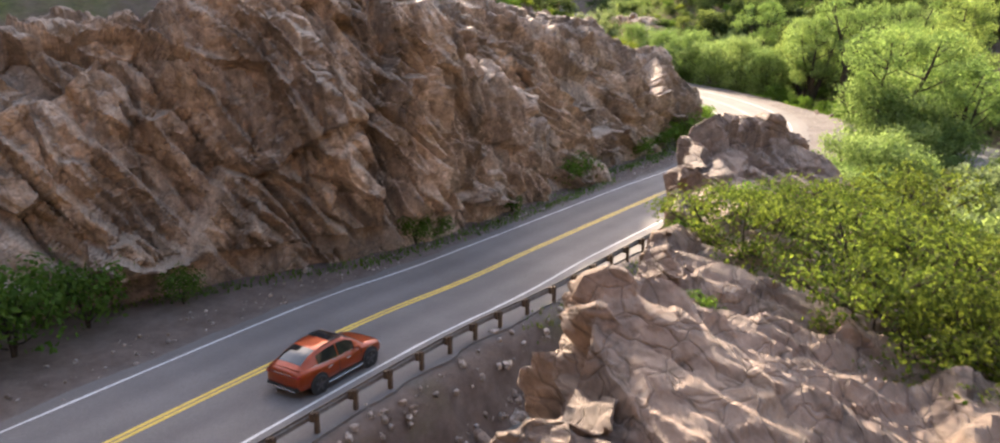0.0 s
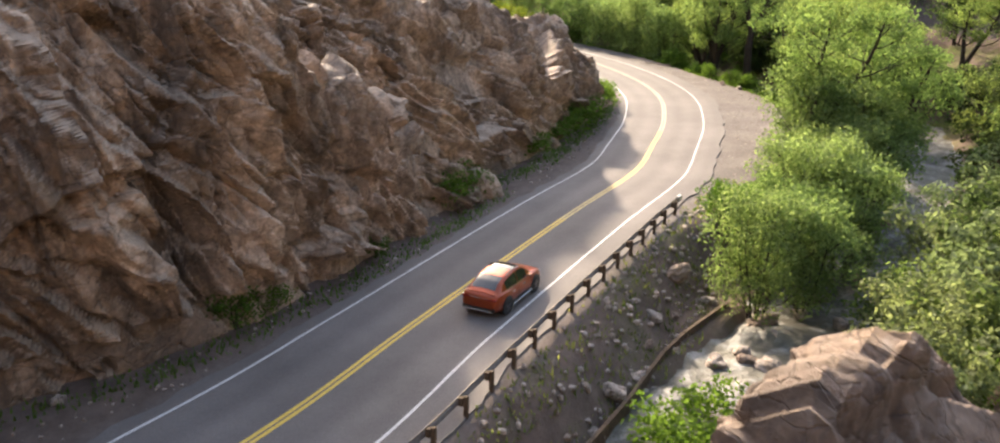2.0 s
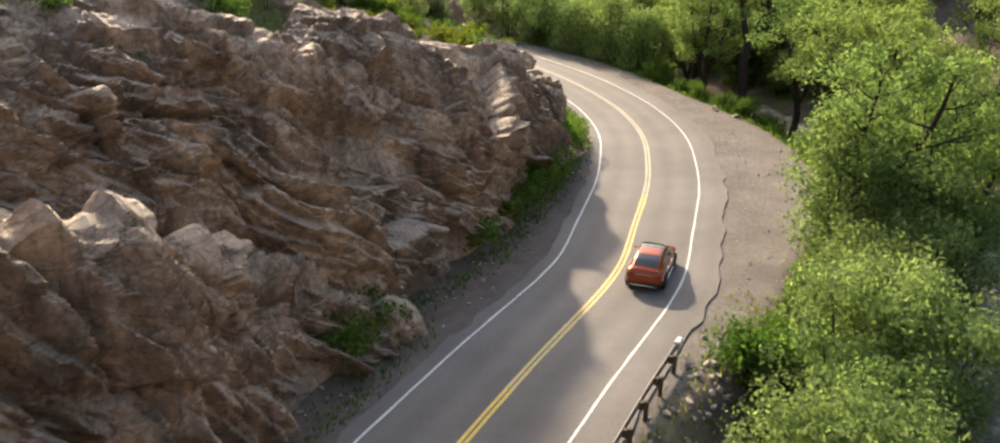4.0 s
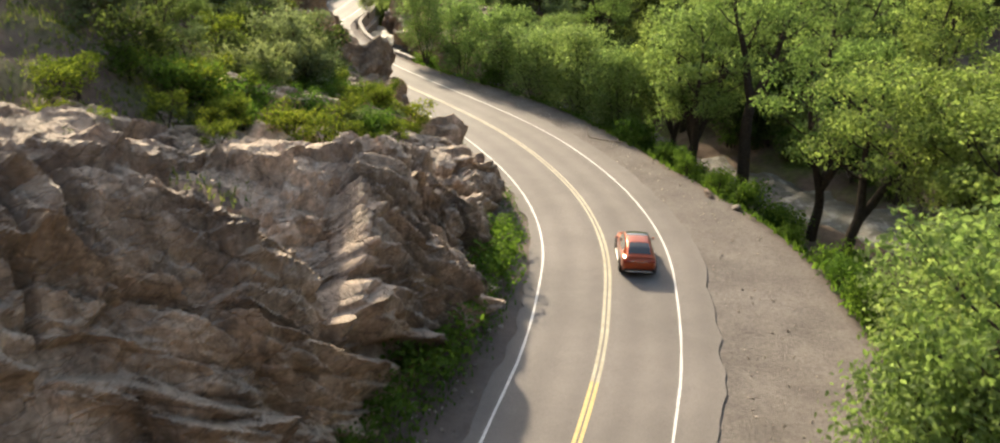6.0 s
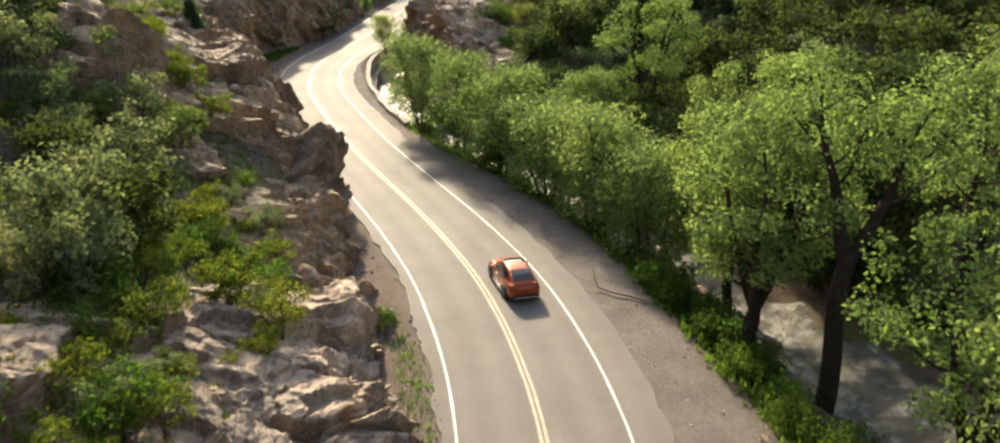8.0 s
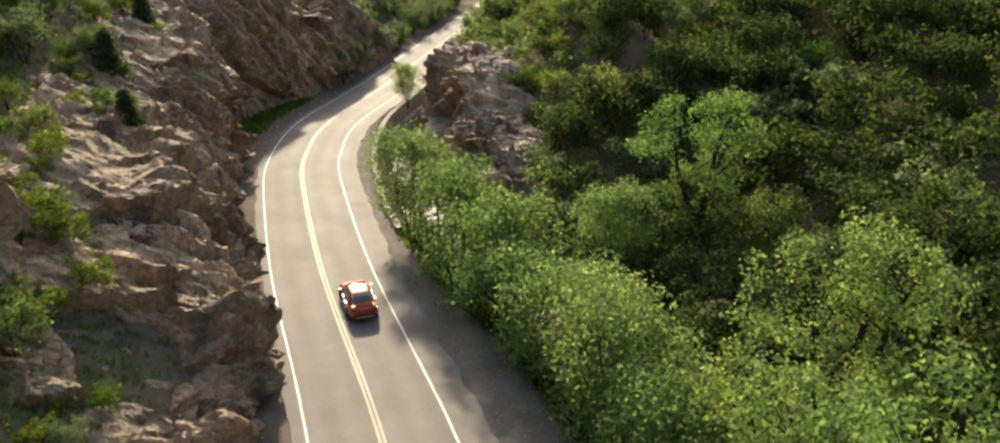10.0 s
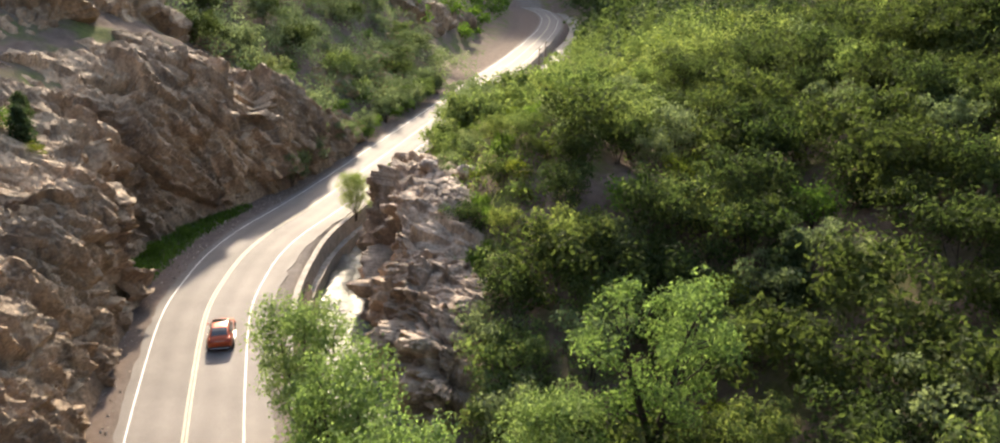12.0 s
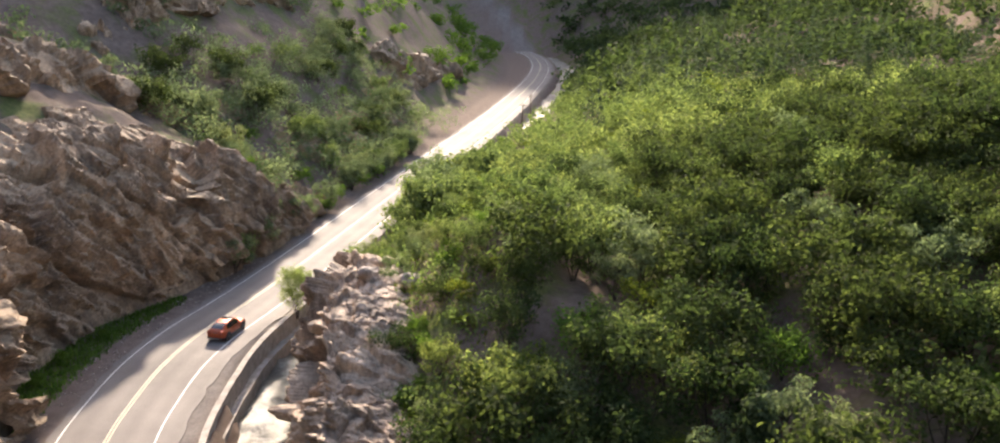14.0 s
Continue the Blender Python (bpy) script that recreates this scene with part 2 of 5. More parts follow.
def facets(p, salt, tilt=1.1, steep=2.0):
    """Flat-topped tilted blocks, one for each cell of p, the highest at each point, and how far the next cell's edge is."""
    i = np.floor(p).astype(np.int64)
    best, second = np.full(len(p), 9.0), np.full(len(p), 9.0)
    top = np.full(len(p), -9.0)
    for dx in (-1, 0, 1):
        for dy in (-1, 0, 1):
            for dz in (-1, 0, 1):
                c = i + (dx, dy, dz)
                h = [hash01(c[:, 0], c[:, 1], c[:, 2], salt + s) for s in range(1, 8)]
                away = p - c - np.stack(h[:3], 1)
                r = (away ** 2).sum(1)
                near = r < best
                second = np.where(near, best, np.minimum(second, r))
                best = np.where(near, r, best)
                lean = np.stack(h[4:], 1) - 0.5
                wide = np.abs(away).max(1)
                top = np.maximum(top, 0.8 * (h[3] - 0.5) + tilt * (lean * away).sum(1) - steep * np.maximum(wide - 0.28, 0))
    return top + 0.06, np.sqrt(second) - np.sqrt(best)


def smooth(a, b, x):
    u = np.clip((x - a) / (b - a), 0, 1)
    return u * u * (3 - 2 * u)


def blocks(p, salt, tilt=1.0, seam=0.06):
    """Broken rock: a tilted plane for each cell of p, with a narrow step between neighbours; also each point's cell and distance from the seam."""
    i = np.floor(p).astype(np.int64)
    n = len(p)
    best, second = np.full(n, 9.0), np.full(n, 9.0)
    h1, h2, cell = np.zeros(n), np.zeros(n), np.zeros(n)
    for dx in (-1, 0, 1):
        for dy in (-1, 0, 1):
            for dz in (-1, 0, 1):
                c = i + (dx, dy, dz)
                h = [hash01(c[:, 0], c[:, 1], c[:, 2], salt + s) for s in range(1, 8)]
                away = p - c - 0.12 - 0.76 * np.stack(h[:3], 1)
                r = (away ** 2).sum(1)
                plane = 0.9 * (h[3] - 0.5) + tilt * ((np.stack(h[4:], 1) - 0.5) * away).sum(1)
                near, next_ = r < best, (r >= best) & (r < second)
                second = np.where(near, best, np.where(next_, r, second))
                h2 = np.where(near, h1, np.where(next_, plane, h2))
                best, h1, cell = np.where(near, r, best), np.where(near, plane, h1), np.where(near, h[3] + 7 * h[0], cell)
    edge = np.sqrt(second) - np.sqrt(best)
    return h1 + (h2 - h1) * 0.5 * (1 - smooth(0, seam, edge)), edge, cell


# the beds of the rock dip forwards along the road: across the road, down the dip, across the beds
def bed_frame(dip, heading=(0.55, 0.835)):
    c, d = math.cos(radians(dip)), math.sin(radians(dip))
    x, y = heading
    return np.array([(-y, x, 0.0), (-x * c, -y * c, d), (x * d, y * d, c)]).T




def rock_relief(p, size=1.0, salt=0, dip=45, slab_size=(0.13, 0.085, 0.24)):
    """How far rock stands proud at the points p, and the slab to which each belongs: beds, slabs, blocks, then roughness."""
    q = (p + 0.5 * np.stack([fbm(p * 0.20 / size, 2, salt + 20 + k) for k in range(3)], 1)) @ bed_frame(dip)
    f1, e1, slab = blocks(q * slab_size / size, salt, 1.3, 0.035)
    f2, e2, _ = blocks(q * (0.36, 0.20, 0.60) / size, salt + 7, 1.3, 0.06)
    f3, e3, _ = blocks(q * (0.95, 0.50, 1.45) / size, salt + 13, 1.2, 0.16)
    f4, _, _ = blocks(q * (2.4, 1.3, 3.4) / size, salt + 19, 1.1, 0.3)
    bed = q[:, 2] * 0.42 / size + 0.5 * fbm(q * (0.06, 0.05, 0.0) / size, 2, salt + 50)
    step = bed - np.floor(bed)
    lip = step * (1 - smooth(0.86, 1.0, step)) - 0.45
    bed = q[:, 2] * 1.25 / size + 0.6 * fbm(q * (0.15, 0.12, 0.0) / size, 2, salt + 55) + 1.3 * f2
    step = bed - np.floor(bed)
    thin = step * (1 - smooth(0.8, 1.0, step)) - 0.45
    r = 2.5 * f1 + 1.25 * f2 + 0.56 * f3 + 0.19 * f4 + 0.8 * lip + 0.3 * thin
    r += 0.6 * fbm(p * 0.10 / size, 2, salt + 31) + 0.03 * fbm(p * 2.4 / size, 2, salt + 40)
    r -= 0.5 * (1 - smooth(0.0, 0.045, e1)) + 0.22 * (1 - smooth(0.0, 0.07, e2)) + 0.07 * (1 - smooth(0.0, 0.12, e3))
    return r * size, slab


# ---- building ----
def mesh_of(name, verts, faces, mat, shade=False, uvs=None):
    me = bpy.data.meshes.new(name)
    verts = np.asarray(verts, float).reshape(-1, 3)
    faces = np.asarray(faces, np.int64)
    k = faces.shape[1]
    me.vertices.add(len(verts))
    me.vertices.foreach_set("co", verts.ravel())
    me.loops.add(faces.size)
    me.loops.foreach_set("vertex_index", faces.ravel().astype(np.int32))
    me.polygons.add(len(faces))
    me.polygons.foreach_set("loop_start", (np.arange(len(faces)) * k).astype(np.int32))
    me.polygons.foreach_set("use_smooth", np.full(len(faces), shade))
    if uvs is not None:
        layer = me.uv_layers.new(name="UVMap")
        layer.data.foreach_set("uv", np.asarray(uvs, float)[faces.ravel()].ravel())
    me.materials.append(mat)
    me.update(calc_edges=True)
    return me


def sheet_faces(n, m, wrap=False):
    """Quads of a grid of n rows and m columns."""
    i, j = np.meshgrid(np.arange(n - 1), np.arange(m if wrap else m - 1), indexing="ij")
    j2 = (j + 1) % m
    return np.stack([i * m + j, i * m + j2, (i + 1) * m + j2, (i + 1) * m + j], -1).reshape(-1, 4)


def part(name, bm, mat, parent, label=""):
    me = bpy.data.meshes.new(name)
    bm.to_mesh(me)
    bm.free()
    me.materials.append(mat)
    return child(name, me, parent, label)


def child(name, me, parent, label=""):
    ob = new(name, me)
    ob.parent = parent
    if label:
        tagged(ob, label)
    return ob


def box(bm, x0, x1, y0, y1, z0, z1, bevel=0.0):
    m = Matrix.LocRotScale(((x0 + x1) / 2, (y0 + y1) / 2, (z0 + z1) / 2), None, (x1 - x0, y1 - y0, z1 - z0))
    made = bmesh.ops.create_cube(bm, size=1, matrix=m)
    if bevel:
        edges = list({e for v in made["verts"] for e in v.link_edges})
        bmesh.ops.bevel(bm, geom=edges, offset=bevel, segments=2, affect="EDGES")
    return bm


# ---- the road's line ----
LINE = np.array([(-38, -24), (-30, -7), (-24, 5), (-18.5, 16), (-12.8, 25.65), (-5.95, 36.55), (-2.1, 41.4), (1.6, 46.9), (7.1, 54.7), (13.2, 63.2), (17.0, 68.1),
                 (19.85, 72.2), (22.4, 77.7), (25.85, 85.2), (28.3, 92.2), (29.65, 97), (30.5, 102.8), (30.65, 109), (30.0, 116.4), (28.6, 124),
                 (26.4, 131.6), (24.2, 138), (22, 144), (18.9, 152.8), (15.4, 164.3), (12.1, 176.5), (11.1, 184.5), (10.8, 191),
                 (11.5, 198.3), (13.1, 205.5), (15.0, 215.5), (17, 228), (19.6, 245), (23.4, 270), (28, 300), (33.5, 335), (41, 388),
                 (50, 470), (53, 538), (48, 600), (30, 660), (0, 720)], float)


def curve_through(pts, step):
    """Points at even steps along a smooth curve through pts."""
    seg = []
    p = np.vstack([2 * pts[0] - pts[1], pts, 2 * pts[-1] - pts[-2]])
    for k in range(1, len(p) - 2):
        u = np.linspace(0, 1, 30, endpoint=False)[:, None]
        a, b, c, d = p[k - 1:k + 3]
        seg.append(0.5 * (2 * b + (c - a) * u + (2 * a - 5 * b + 4 * c - d) * u ** 2 + (3 * b - a - 3 * c + d) * u ** 3))
    seg = np.vstack(seg + [pts[-1:]])
    s = np.r_[0, np.cumsum(np.linalg.norm(np.diff(seg, axis=0), axis=1))]
    even = np.arange(0, s[-1], step)
    out = np.stack([np.interp(even, s, seg[:, k]) for k in (0, 1)], 1)
    ker = np.hanning(int(9 / step) | 1)
    ker /= ker.sum()
    h = len(ker) // 2
    pad = np.vstack([out[0] + (out[0] - out[1]) * np.arange(h, 0, -1)[:, None], out, out[-1] + (out[-1] - out[-2]) * np.arange(1, h + 1)[:, None]])
    return np.stack([np.convolve(pad[:, k], ker, "valid") for k in (0, 1)], 1)


STEP = 0.5
CENTRE = curve_through(LINE, STEP)
HEAD = np.gradient(CENTRE, axis=0)
HEAD /= np.linalg.norm(HEAD, axis=1)[:, None]
RIGHT = np.stack([HEAD[:, 1], -HEAD[:, 0]], 1)


def nearest(line, pts, ways):
    """Index of the nearest point of a line, and the signed distance to its right."""
    idx = np.empty(len(pts), np.int64)
    for k in range(0, len(pts), 4000):
        d = ((pts[k:k + 4000, None] - line[None]) ** 2).sum(2)
        idx[k:k + 4000] = d.argmin(1)
    off = pts - line[idx]
    side = np.sign(off[:, 0] * ways[idx, 1] - off[:, 1] * ways[idx, 0])
    return idx, np.linalg.norm(off, axis=1) * side


RIVER = curve_through(np.array([(10, 740), (42, 672), (61, 606), (66, 538), (62, 468), (51.5, 400), (42, 360), (36, 325), (29.5, 288), (25, 262), (21.5, 240), (20.5, 222), (20.2, 207), (21.2, 195), (23.3, 184.5), (26.8, 170), (31.5, 156.5),
                                (37.5, 142.5), (42.5, 130), (47, 117.5), (53, 106.5), (55.5, 96), (50.5, 85), (43, 75), (33.5, 62.8), (23.5, 52),
                                (14.5, 43.6), (7, 35), (0, 25), (-7, 13), (-14, 0), (-22, -20)], float), 0.5)
RIVER_HEAD = np.gradient(RIVER, axis=0)
RIVER_HEAD /= np.linalg.norm(RIVER_HEAD, axis=1)[:, None]

# left of the road, by the road's y: distance of the rock's foot, the rock's height, how far its top stands back
LEFT = np.array([(-25, 18, 12, 6), (10, 16, 12, 6), (25, 14.5, 12.5, 6), (31, 12.5, 12.5, 5), (36, 9.8, 13, 5), (40, 8.2, 14, 3.5), (46, 8.5, 15.0, 3.5), (51, 9.5, 14.5, 4),
                 (56, 9.6, 13.5, 4), (61, 8.6, 12.8, 4.2), (66, 7.6, 11.4, 5.6), (74, 7.2, 10.4, 6.2), (80, 6.8, 9.0, 6.0), (86, 6.4, 7.6, 5.4), (93, 6.0, 6.2, 4.6),
                 (101, 5.9, 4.8, 3.4), (109, 5.8, 3.8, 2.2), (115, 6.0, 3.0, 1.5), (119, 6.4, 1.6, 2), (126, 6.4, 2.0, 2.5), (135, 5.6, 5.0, 3), (145, 5.3, 9.0, 4), (155, 5.2, 9.5, 4.5),
                 (165, 5.2, 10.5, 4), (172, 5.6, 12.5, 3), (178, 6.6, 13.5, 2.5), (182, 9.5, 14.5, 4), (188, 10.5, 16.5, 7), (199, 8.4, 17, 9), (211, 6.8, 16.0, 9), (224, 5.6, 13.0, 8),
                 (234, 5.4, 8, 5), (240, 5.6, 4.0, 4), (248, 6, 2.0, 4), (300, 6.5, 2, 5), (420, 9, 3, 8), (560, 14, 6, 10), (720, 14, 6, 10)], float)
# the first cliff stands before that line and falls away in a slanting edge
FIRST = np.array([(-25, 18, 12, 6), (10, 16, 12, 6), (25, 14.5, 12.5, 6), (31, 12.3, 12.5, 5), (36, 9.2, 13.5, 4.5), (40, 7.1, 14.5, 2.6), (45.5, 6.2, 14.8, 1.5), (47.5, 6.0, 13.2, 1.3),
                  (50, 5.8, 10.2, 1.4), (54, 5.7, 7.4, 1.8), (57, 5.8, 5.4, 2.0), (60, 5.9, 3.8, 2.0), (64, 6.2, 1.2, 1.2)], float)
# the edge of the level ground right of the road
EDGE = np.array([(-25, 5.6), (60, 5.6), (64, 6.2), (68, 7.4), (73, 8.4), (79, 10.2), (87, 12.4), (96, 11.6), (104, 10.2), (112, 8.9), (120, 8.8), (130, 9.2), (140, 8.6), (150, 7.2), (157, 6.6),
                 (165, 6.4), (175, 6.9), (190, 7.0), (205, 6.0), (220, 5.6), (240, 6), (720, 7)], float)


def ground_height(x, y):
    x, y = np.atleast_1d(np.asarray(x, float)), np.atleast_1d(np.asarray(y, float))
    pts = np.stack([x, y], 1)
    i, d = nearest(CENTRE[::2], pts, HEAD[::2])
    yc = CENTRE[::2][i, 1]
    foot, high, back = (np.interp(yc, LEFT[:, 0], LEFT[:, k]) for k in (1, 2, 3))
    left = -d
    p3 = np.stack([x, y, np.zeros_like(x)], 1)
    far = smooth(240, 330, yc)
    inner = foot + back + 1.6
    grade = 0.50 + 0.12 * far + 0.3 * smooth(226, 270, yc) * (1 - smooth(420, 520, yc)) + 0.3 * (1 - smooth(44, 66, yc))
    z_left = 0.1 * smooth(5, 7, left) + (high - 0.7) * smooth(foot + 0.9, inner, left) + grade * np.maximum(left - inner, 0)
    z_left += smooth(inner - 1, inner + 8, left) * (1.1 * fbm(p3 * 0.09, 3, 3) + 0.3 * fbm(p3 * 0.5, 2, 5))
    z_left += 0.05 * fbm(p3 * 1.5, 2, 6) * smooth(4.6, 6, left)
    # right: level ground, bank, river, hill
    j, rd = nearest(RIVER[::2], pts, RIVER_HEAD[::2])
    rd = -rd  # positive on the far bank
    e = np.interp(yc, EDGE[:, 0], EDGE[:, 1])
    drop = -2.6 * smooth(e, e + 3.4, d)
    hill = np.maximum(rd - 4.2, 0)
    grade_r = np.interp(y, [0, 60, 110, 150, 195, 230, 280, 340, 420, 700], [0.42, 0.42, 0.36, 0.42, 0.41, 0.32, 0.22, 0.20, 0.30, 0.40])
    z_hill = -2.6 + grade_r * hill - 0.0006 * hill ** 2 * (hill < 120) + smooth(4, 12, hill) * (1.5 * fbm(p3 * 0.06, 3, 8) + 0.3 * fbm(p3 * 0.4, 2, 9))
    z_right = np.where(rd > 0, np.maximum(z_hill, -2.6), drop)
    bed = -4.1 + 1.9 * smooth(2.2, 4.4, np.abs(rd))
    z_right = np.minimum(z_right, np.where(np.abs(rd) < 4.4, np.maximum(bed, -4.1), 99) + 0 * rd)
    z_right = np.where(d < e, 0.0, z_right)
    z_right += 0.22 * fbm(p3 * 0.8, 3, 12) * smooth(e + 0.3, e + 1.6, d) + 0.03 * fbm(p3 * 1.2, 2, 6) * smooth(5.6, 6.5, d)
    z = np.where(d < 0, z_left, z_right) - 0.06
    z += 0.06 * np.maximum(y - 178, 0) * smooth(42, 70, x) * smooth(8, 45, d) * (1 - smooth(300, 420, y))
    # mountains close the valley
    z += 0.55 * np.maximum(y - 620, 0) * (1 + 0.25 * fbm(p3 * 0.012, 3, 15)) + smooth(330, 420, y) * 10 * np.abs(fbm(p3 * 0.016, 3, 17)) * smooth(14, 60, np.abs(d))
    z += 0.5 * np.maximum(-30 - y, 0)
    return z


def ground_at(x, y):
    return float(ground_height([x], [y])[0])


# ---- ground ----
def bump_of_land(x, y):
    """The knoll above the outcrop across the river."""
    pts = np.stack([np.atleast_1d(x), np.atleast_1d(y)], 1)
    _, rd = nearest(RIVER[::2], pts, RIVER_HEAD[::2])
    g = np.exp(-(((pts[:, 0] - 39) / 11) ** 2 + ((pts[:, 1] - 190) / 20) ** 2))
    g2 = np.exp(-(((pts[:, 0] - 37) / 10) ** 2 + ((pts[:, 1] - 228) / 24) ** 2))
    return (9.5 * g + 8.5 * g2) * smooth(4.5, 9.5, -rd)


def land(x, y):
    return ground_height(x, y) + bump_of_land(x, y)


def land_at(x, y):
    return float(land([x], [y])[0])


def spaced(lo, near_lo, near_hi, hi, fine, growth):
    out = list(np.arange(near_lo, near_hi, fine))
    step, v = fine, near_hi
    while v < hi:
        out.append(v)
        step *= growth
        v += step
    step, v = fine * growth, near_lo
    while v > lo:
        v -= step
        step *= growth
        out.insert(0, v)
    return np.array(out)


def build_ground():
    gx = spaced(-420, -42, 92, 560, 0.8, 1.10)
    gy = spaced(-150, -6, 262, 1150, 0.8, 1.06)
    X, Y = np.meshgrid(gx, gy)
    x, y = X.ravel(), Y.ravel()
    z = land(x, y)
    me = mesh_of("ground", np.stack([x, y, z], 1), sheet_faces(len(gy), len(gx)), GROUND, True)
    i, d = nearest(CENTRE[::2], np.stack([x, y], 1), HEAD[::2])
    yc = CENTRE[::2][i, 1]
    e = np.interp(yc, EDGE[:, 0], EDGE[:, 1])
    foot = np.interp(yc, LEFT[:, 0], LEFT[:, 1])
    gravel = np.where(d > 0, 1 - smooth(e - 0.8, e + 0.8, d), 0.45 * (1 - smooth(4.2, 5.6, -d)) + 0.1)
    cover = np.where(d > 0, smooth(e + 0.5, e + 5, d) * smooth(60, 70, yc) + 0.35 * (yc < 66), smooth(foot + 3, foot + 6, -d))
    for name, values in (("gravel", gravel), ("cover", np.clip(cover, 0, 1))):
        at = me.attributes.new(name, "FLOAT", "POINT")
        at.data.foreach_set("value", values.astype(np.float32))
    return tagged(new("ground", me), "brown earth and gravel ground with patchy grass", "ground", kind="structure")


build_ground()


HALF = np.array([(-60, 1.02), (25, 1.04), (38, 1.03), (48, 0.94), (74, 0.93), (86, 0.96), (100, 0.99), (120, 1.02), (140, 0.97), (200, 1.0), (700, 1.0)])


def ribbon(name, mat, d0, d1, z, y0=-60.0, y1=700.0, thick=0.05, wob=0.0):
    """A strip along the road between two distances from its middle line."""
    keep = (CENTRE[:, 1] > y0) & (CENTRE[:, 1] < y1)
    c, r = CENTRE[keep], RIGHT[keep]
    n = len(c)
    s = np.arange(n) * STEP
    cols = [d0, d0] + list(np.linspace(d0, d1, 6))[1:-1] + [d1, d1]
    rows = []
    p3 = np.stack([s, np.zeros(n), np.zeros(n)], 1)
    for k, d in enumerate(cols):
        dd = d * np.interp(c[:, 1], HALF[:, 0], HALF[:, 1])
        if k in (0, 1):
            dd = dd + wob * fbm(p3 * 0.7, 3, 61)
        if k >= len(cols) - 2:
            dd = dd + wob * fbm(p3 * 0.7 + 50, 3, 62)
        zz = np.full(n, z - thick if k in (0, len(cols) - 1) else z)
        rows.append(np.concatenate([c + r * dd[:, None], zz[:, None]], 1))
    verts = np.stack(rows, 1).reshape(-1, 3)
    uv = np.stack([np.tile(cols, n), np.repeat(s, len(cols))], 1)
    return new(name, mesh_of(name, verts, sheet_faces(n, len(cols))[:, ::-1], mat, False, uv))


tagged(ribbon("road", ASPHALT, -4.4, 5.5, 0.02, thick=0.12, wob=0.16), "grey worn asphalt road with two lanes", "road", kind="structure")
tagged(ribbon("road_line_1", WHITE_LINE, -3.71, -3.59, 0.026, thick=0.004, wob=0.015), "white painted edge line on asphalt", "road line", kind="structure")
tagged(ribbon("road_line_2", WHITE_LINE, 3.59, 3.71, 0.026, thick=0.004, wob=0.015), "white painted edge line on asphalt", "road line", kind="structure")
# the centre line pales by stretches, its sun glare put into the paint colour
LINES = ((YELLOW_LINE, -60, 62, "yellow"), (YELLOW_HALF_GLARE, 61.2, 84, "half glare-paled yellow"), (YELLOW_GLARE, 83.2, 700, "glare-paled yellow"))
for number, ((paint, y0, y1, look_of), (a, b)) in enumerate(itertools.product(LINES, ((-0.20, -0.045), (0.045, 0.20))), 3):
    tagged(ribbon("road_line_%d" % number, paint, a, b, 0.026 + 0.002 * (number // 2), y0, y1, thick=0.004, wob=0.01), look_of + " painted centre line on asphalt", "road line", kind="structure")


def build_river():
    keep = RIVER[::1]
    n = len(keep)
    side = np.stack([RIVER_HEAD[:, 1], -RIVER_HEAD[:, 0]], 1)
    cols = np.linspace(-4.6, 4.6, 20)
    verts = []
    for d in cols:
        p = keep + side * d
        verts.append(np.concatenate([p, np.zeros((n, 1))], 1))
    v = np.stack(verts, 1).reshape(-1, 3)
    s = np.repeat(np.arange(n) * 0.5, len(cols))
    d = np.tile(cols, n)
    q = np.stack([s * 0.45, d * 0.5, np.zeros_like(s)], 1)
    v[:, 2] = -3.0 + 0.28 * fbm(q, 4, 71) + 0.14 * np.sin(s * 1.1 + 2.5 * fbm(q * 0.4, 2, 72))
    return tagged(new("river", mesh_of("river", v, sheet_faces(n, len(cols)), WATER, True)),
                  "shallow mountain river with white foaming rapids", "river", kind="structure")


build_river()


def wall_strip(name, mat, y0, y1, d0, d1, z0, z1, label):
    """An upright wall along the road with a flat top."""
    keep = (CENTRE[:, 1] > y0) & (CENTRE[:, 1] < y1)
    c, r = CENTRE[keep], RIGHT[keep]
    n = len(c)
    s = np.arange(n) * STEP
    e = np.interp(c[:, 1], EDGE[:, 0], EDGE[:, 1])
    rows = []
    wobble = 0.06 * fbm(np.stack([s * 0.5, s * 0, s * 0], 1), 3, 81)
    for dd, zz in ((d0, z0), (d0, z1), (d1, z1), (d1, z0)):
        rows.append(np.concatenate([c + r * (e + dd + wobble)[:, None], (np.full(n, zz) + (wobble if zz == z1 else 0))[:, None]], 1))
    v = np.stack(rows, 1).reshape(-1, 3)
    return tagged(new(name, mesh_of(name, v, sheet_faces(n, 4, True)[:, ::-1], mat)), label, "wall", kind="structure")


wall_strip("wall_river", CONCRETE, 158, 222, 0.0, 0.55, -4.2, 0.32, "low stained concrete wall between road and river")
wall_strip("wall_river_footing", CONCRETE, 160, 220, 0.5, 1.2, -4.2, -1.6, "wet concrete footing above the river")


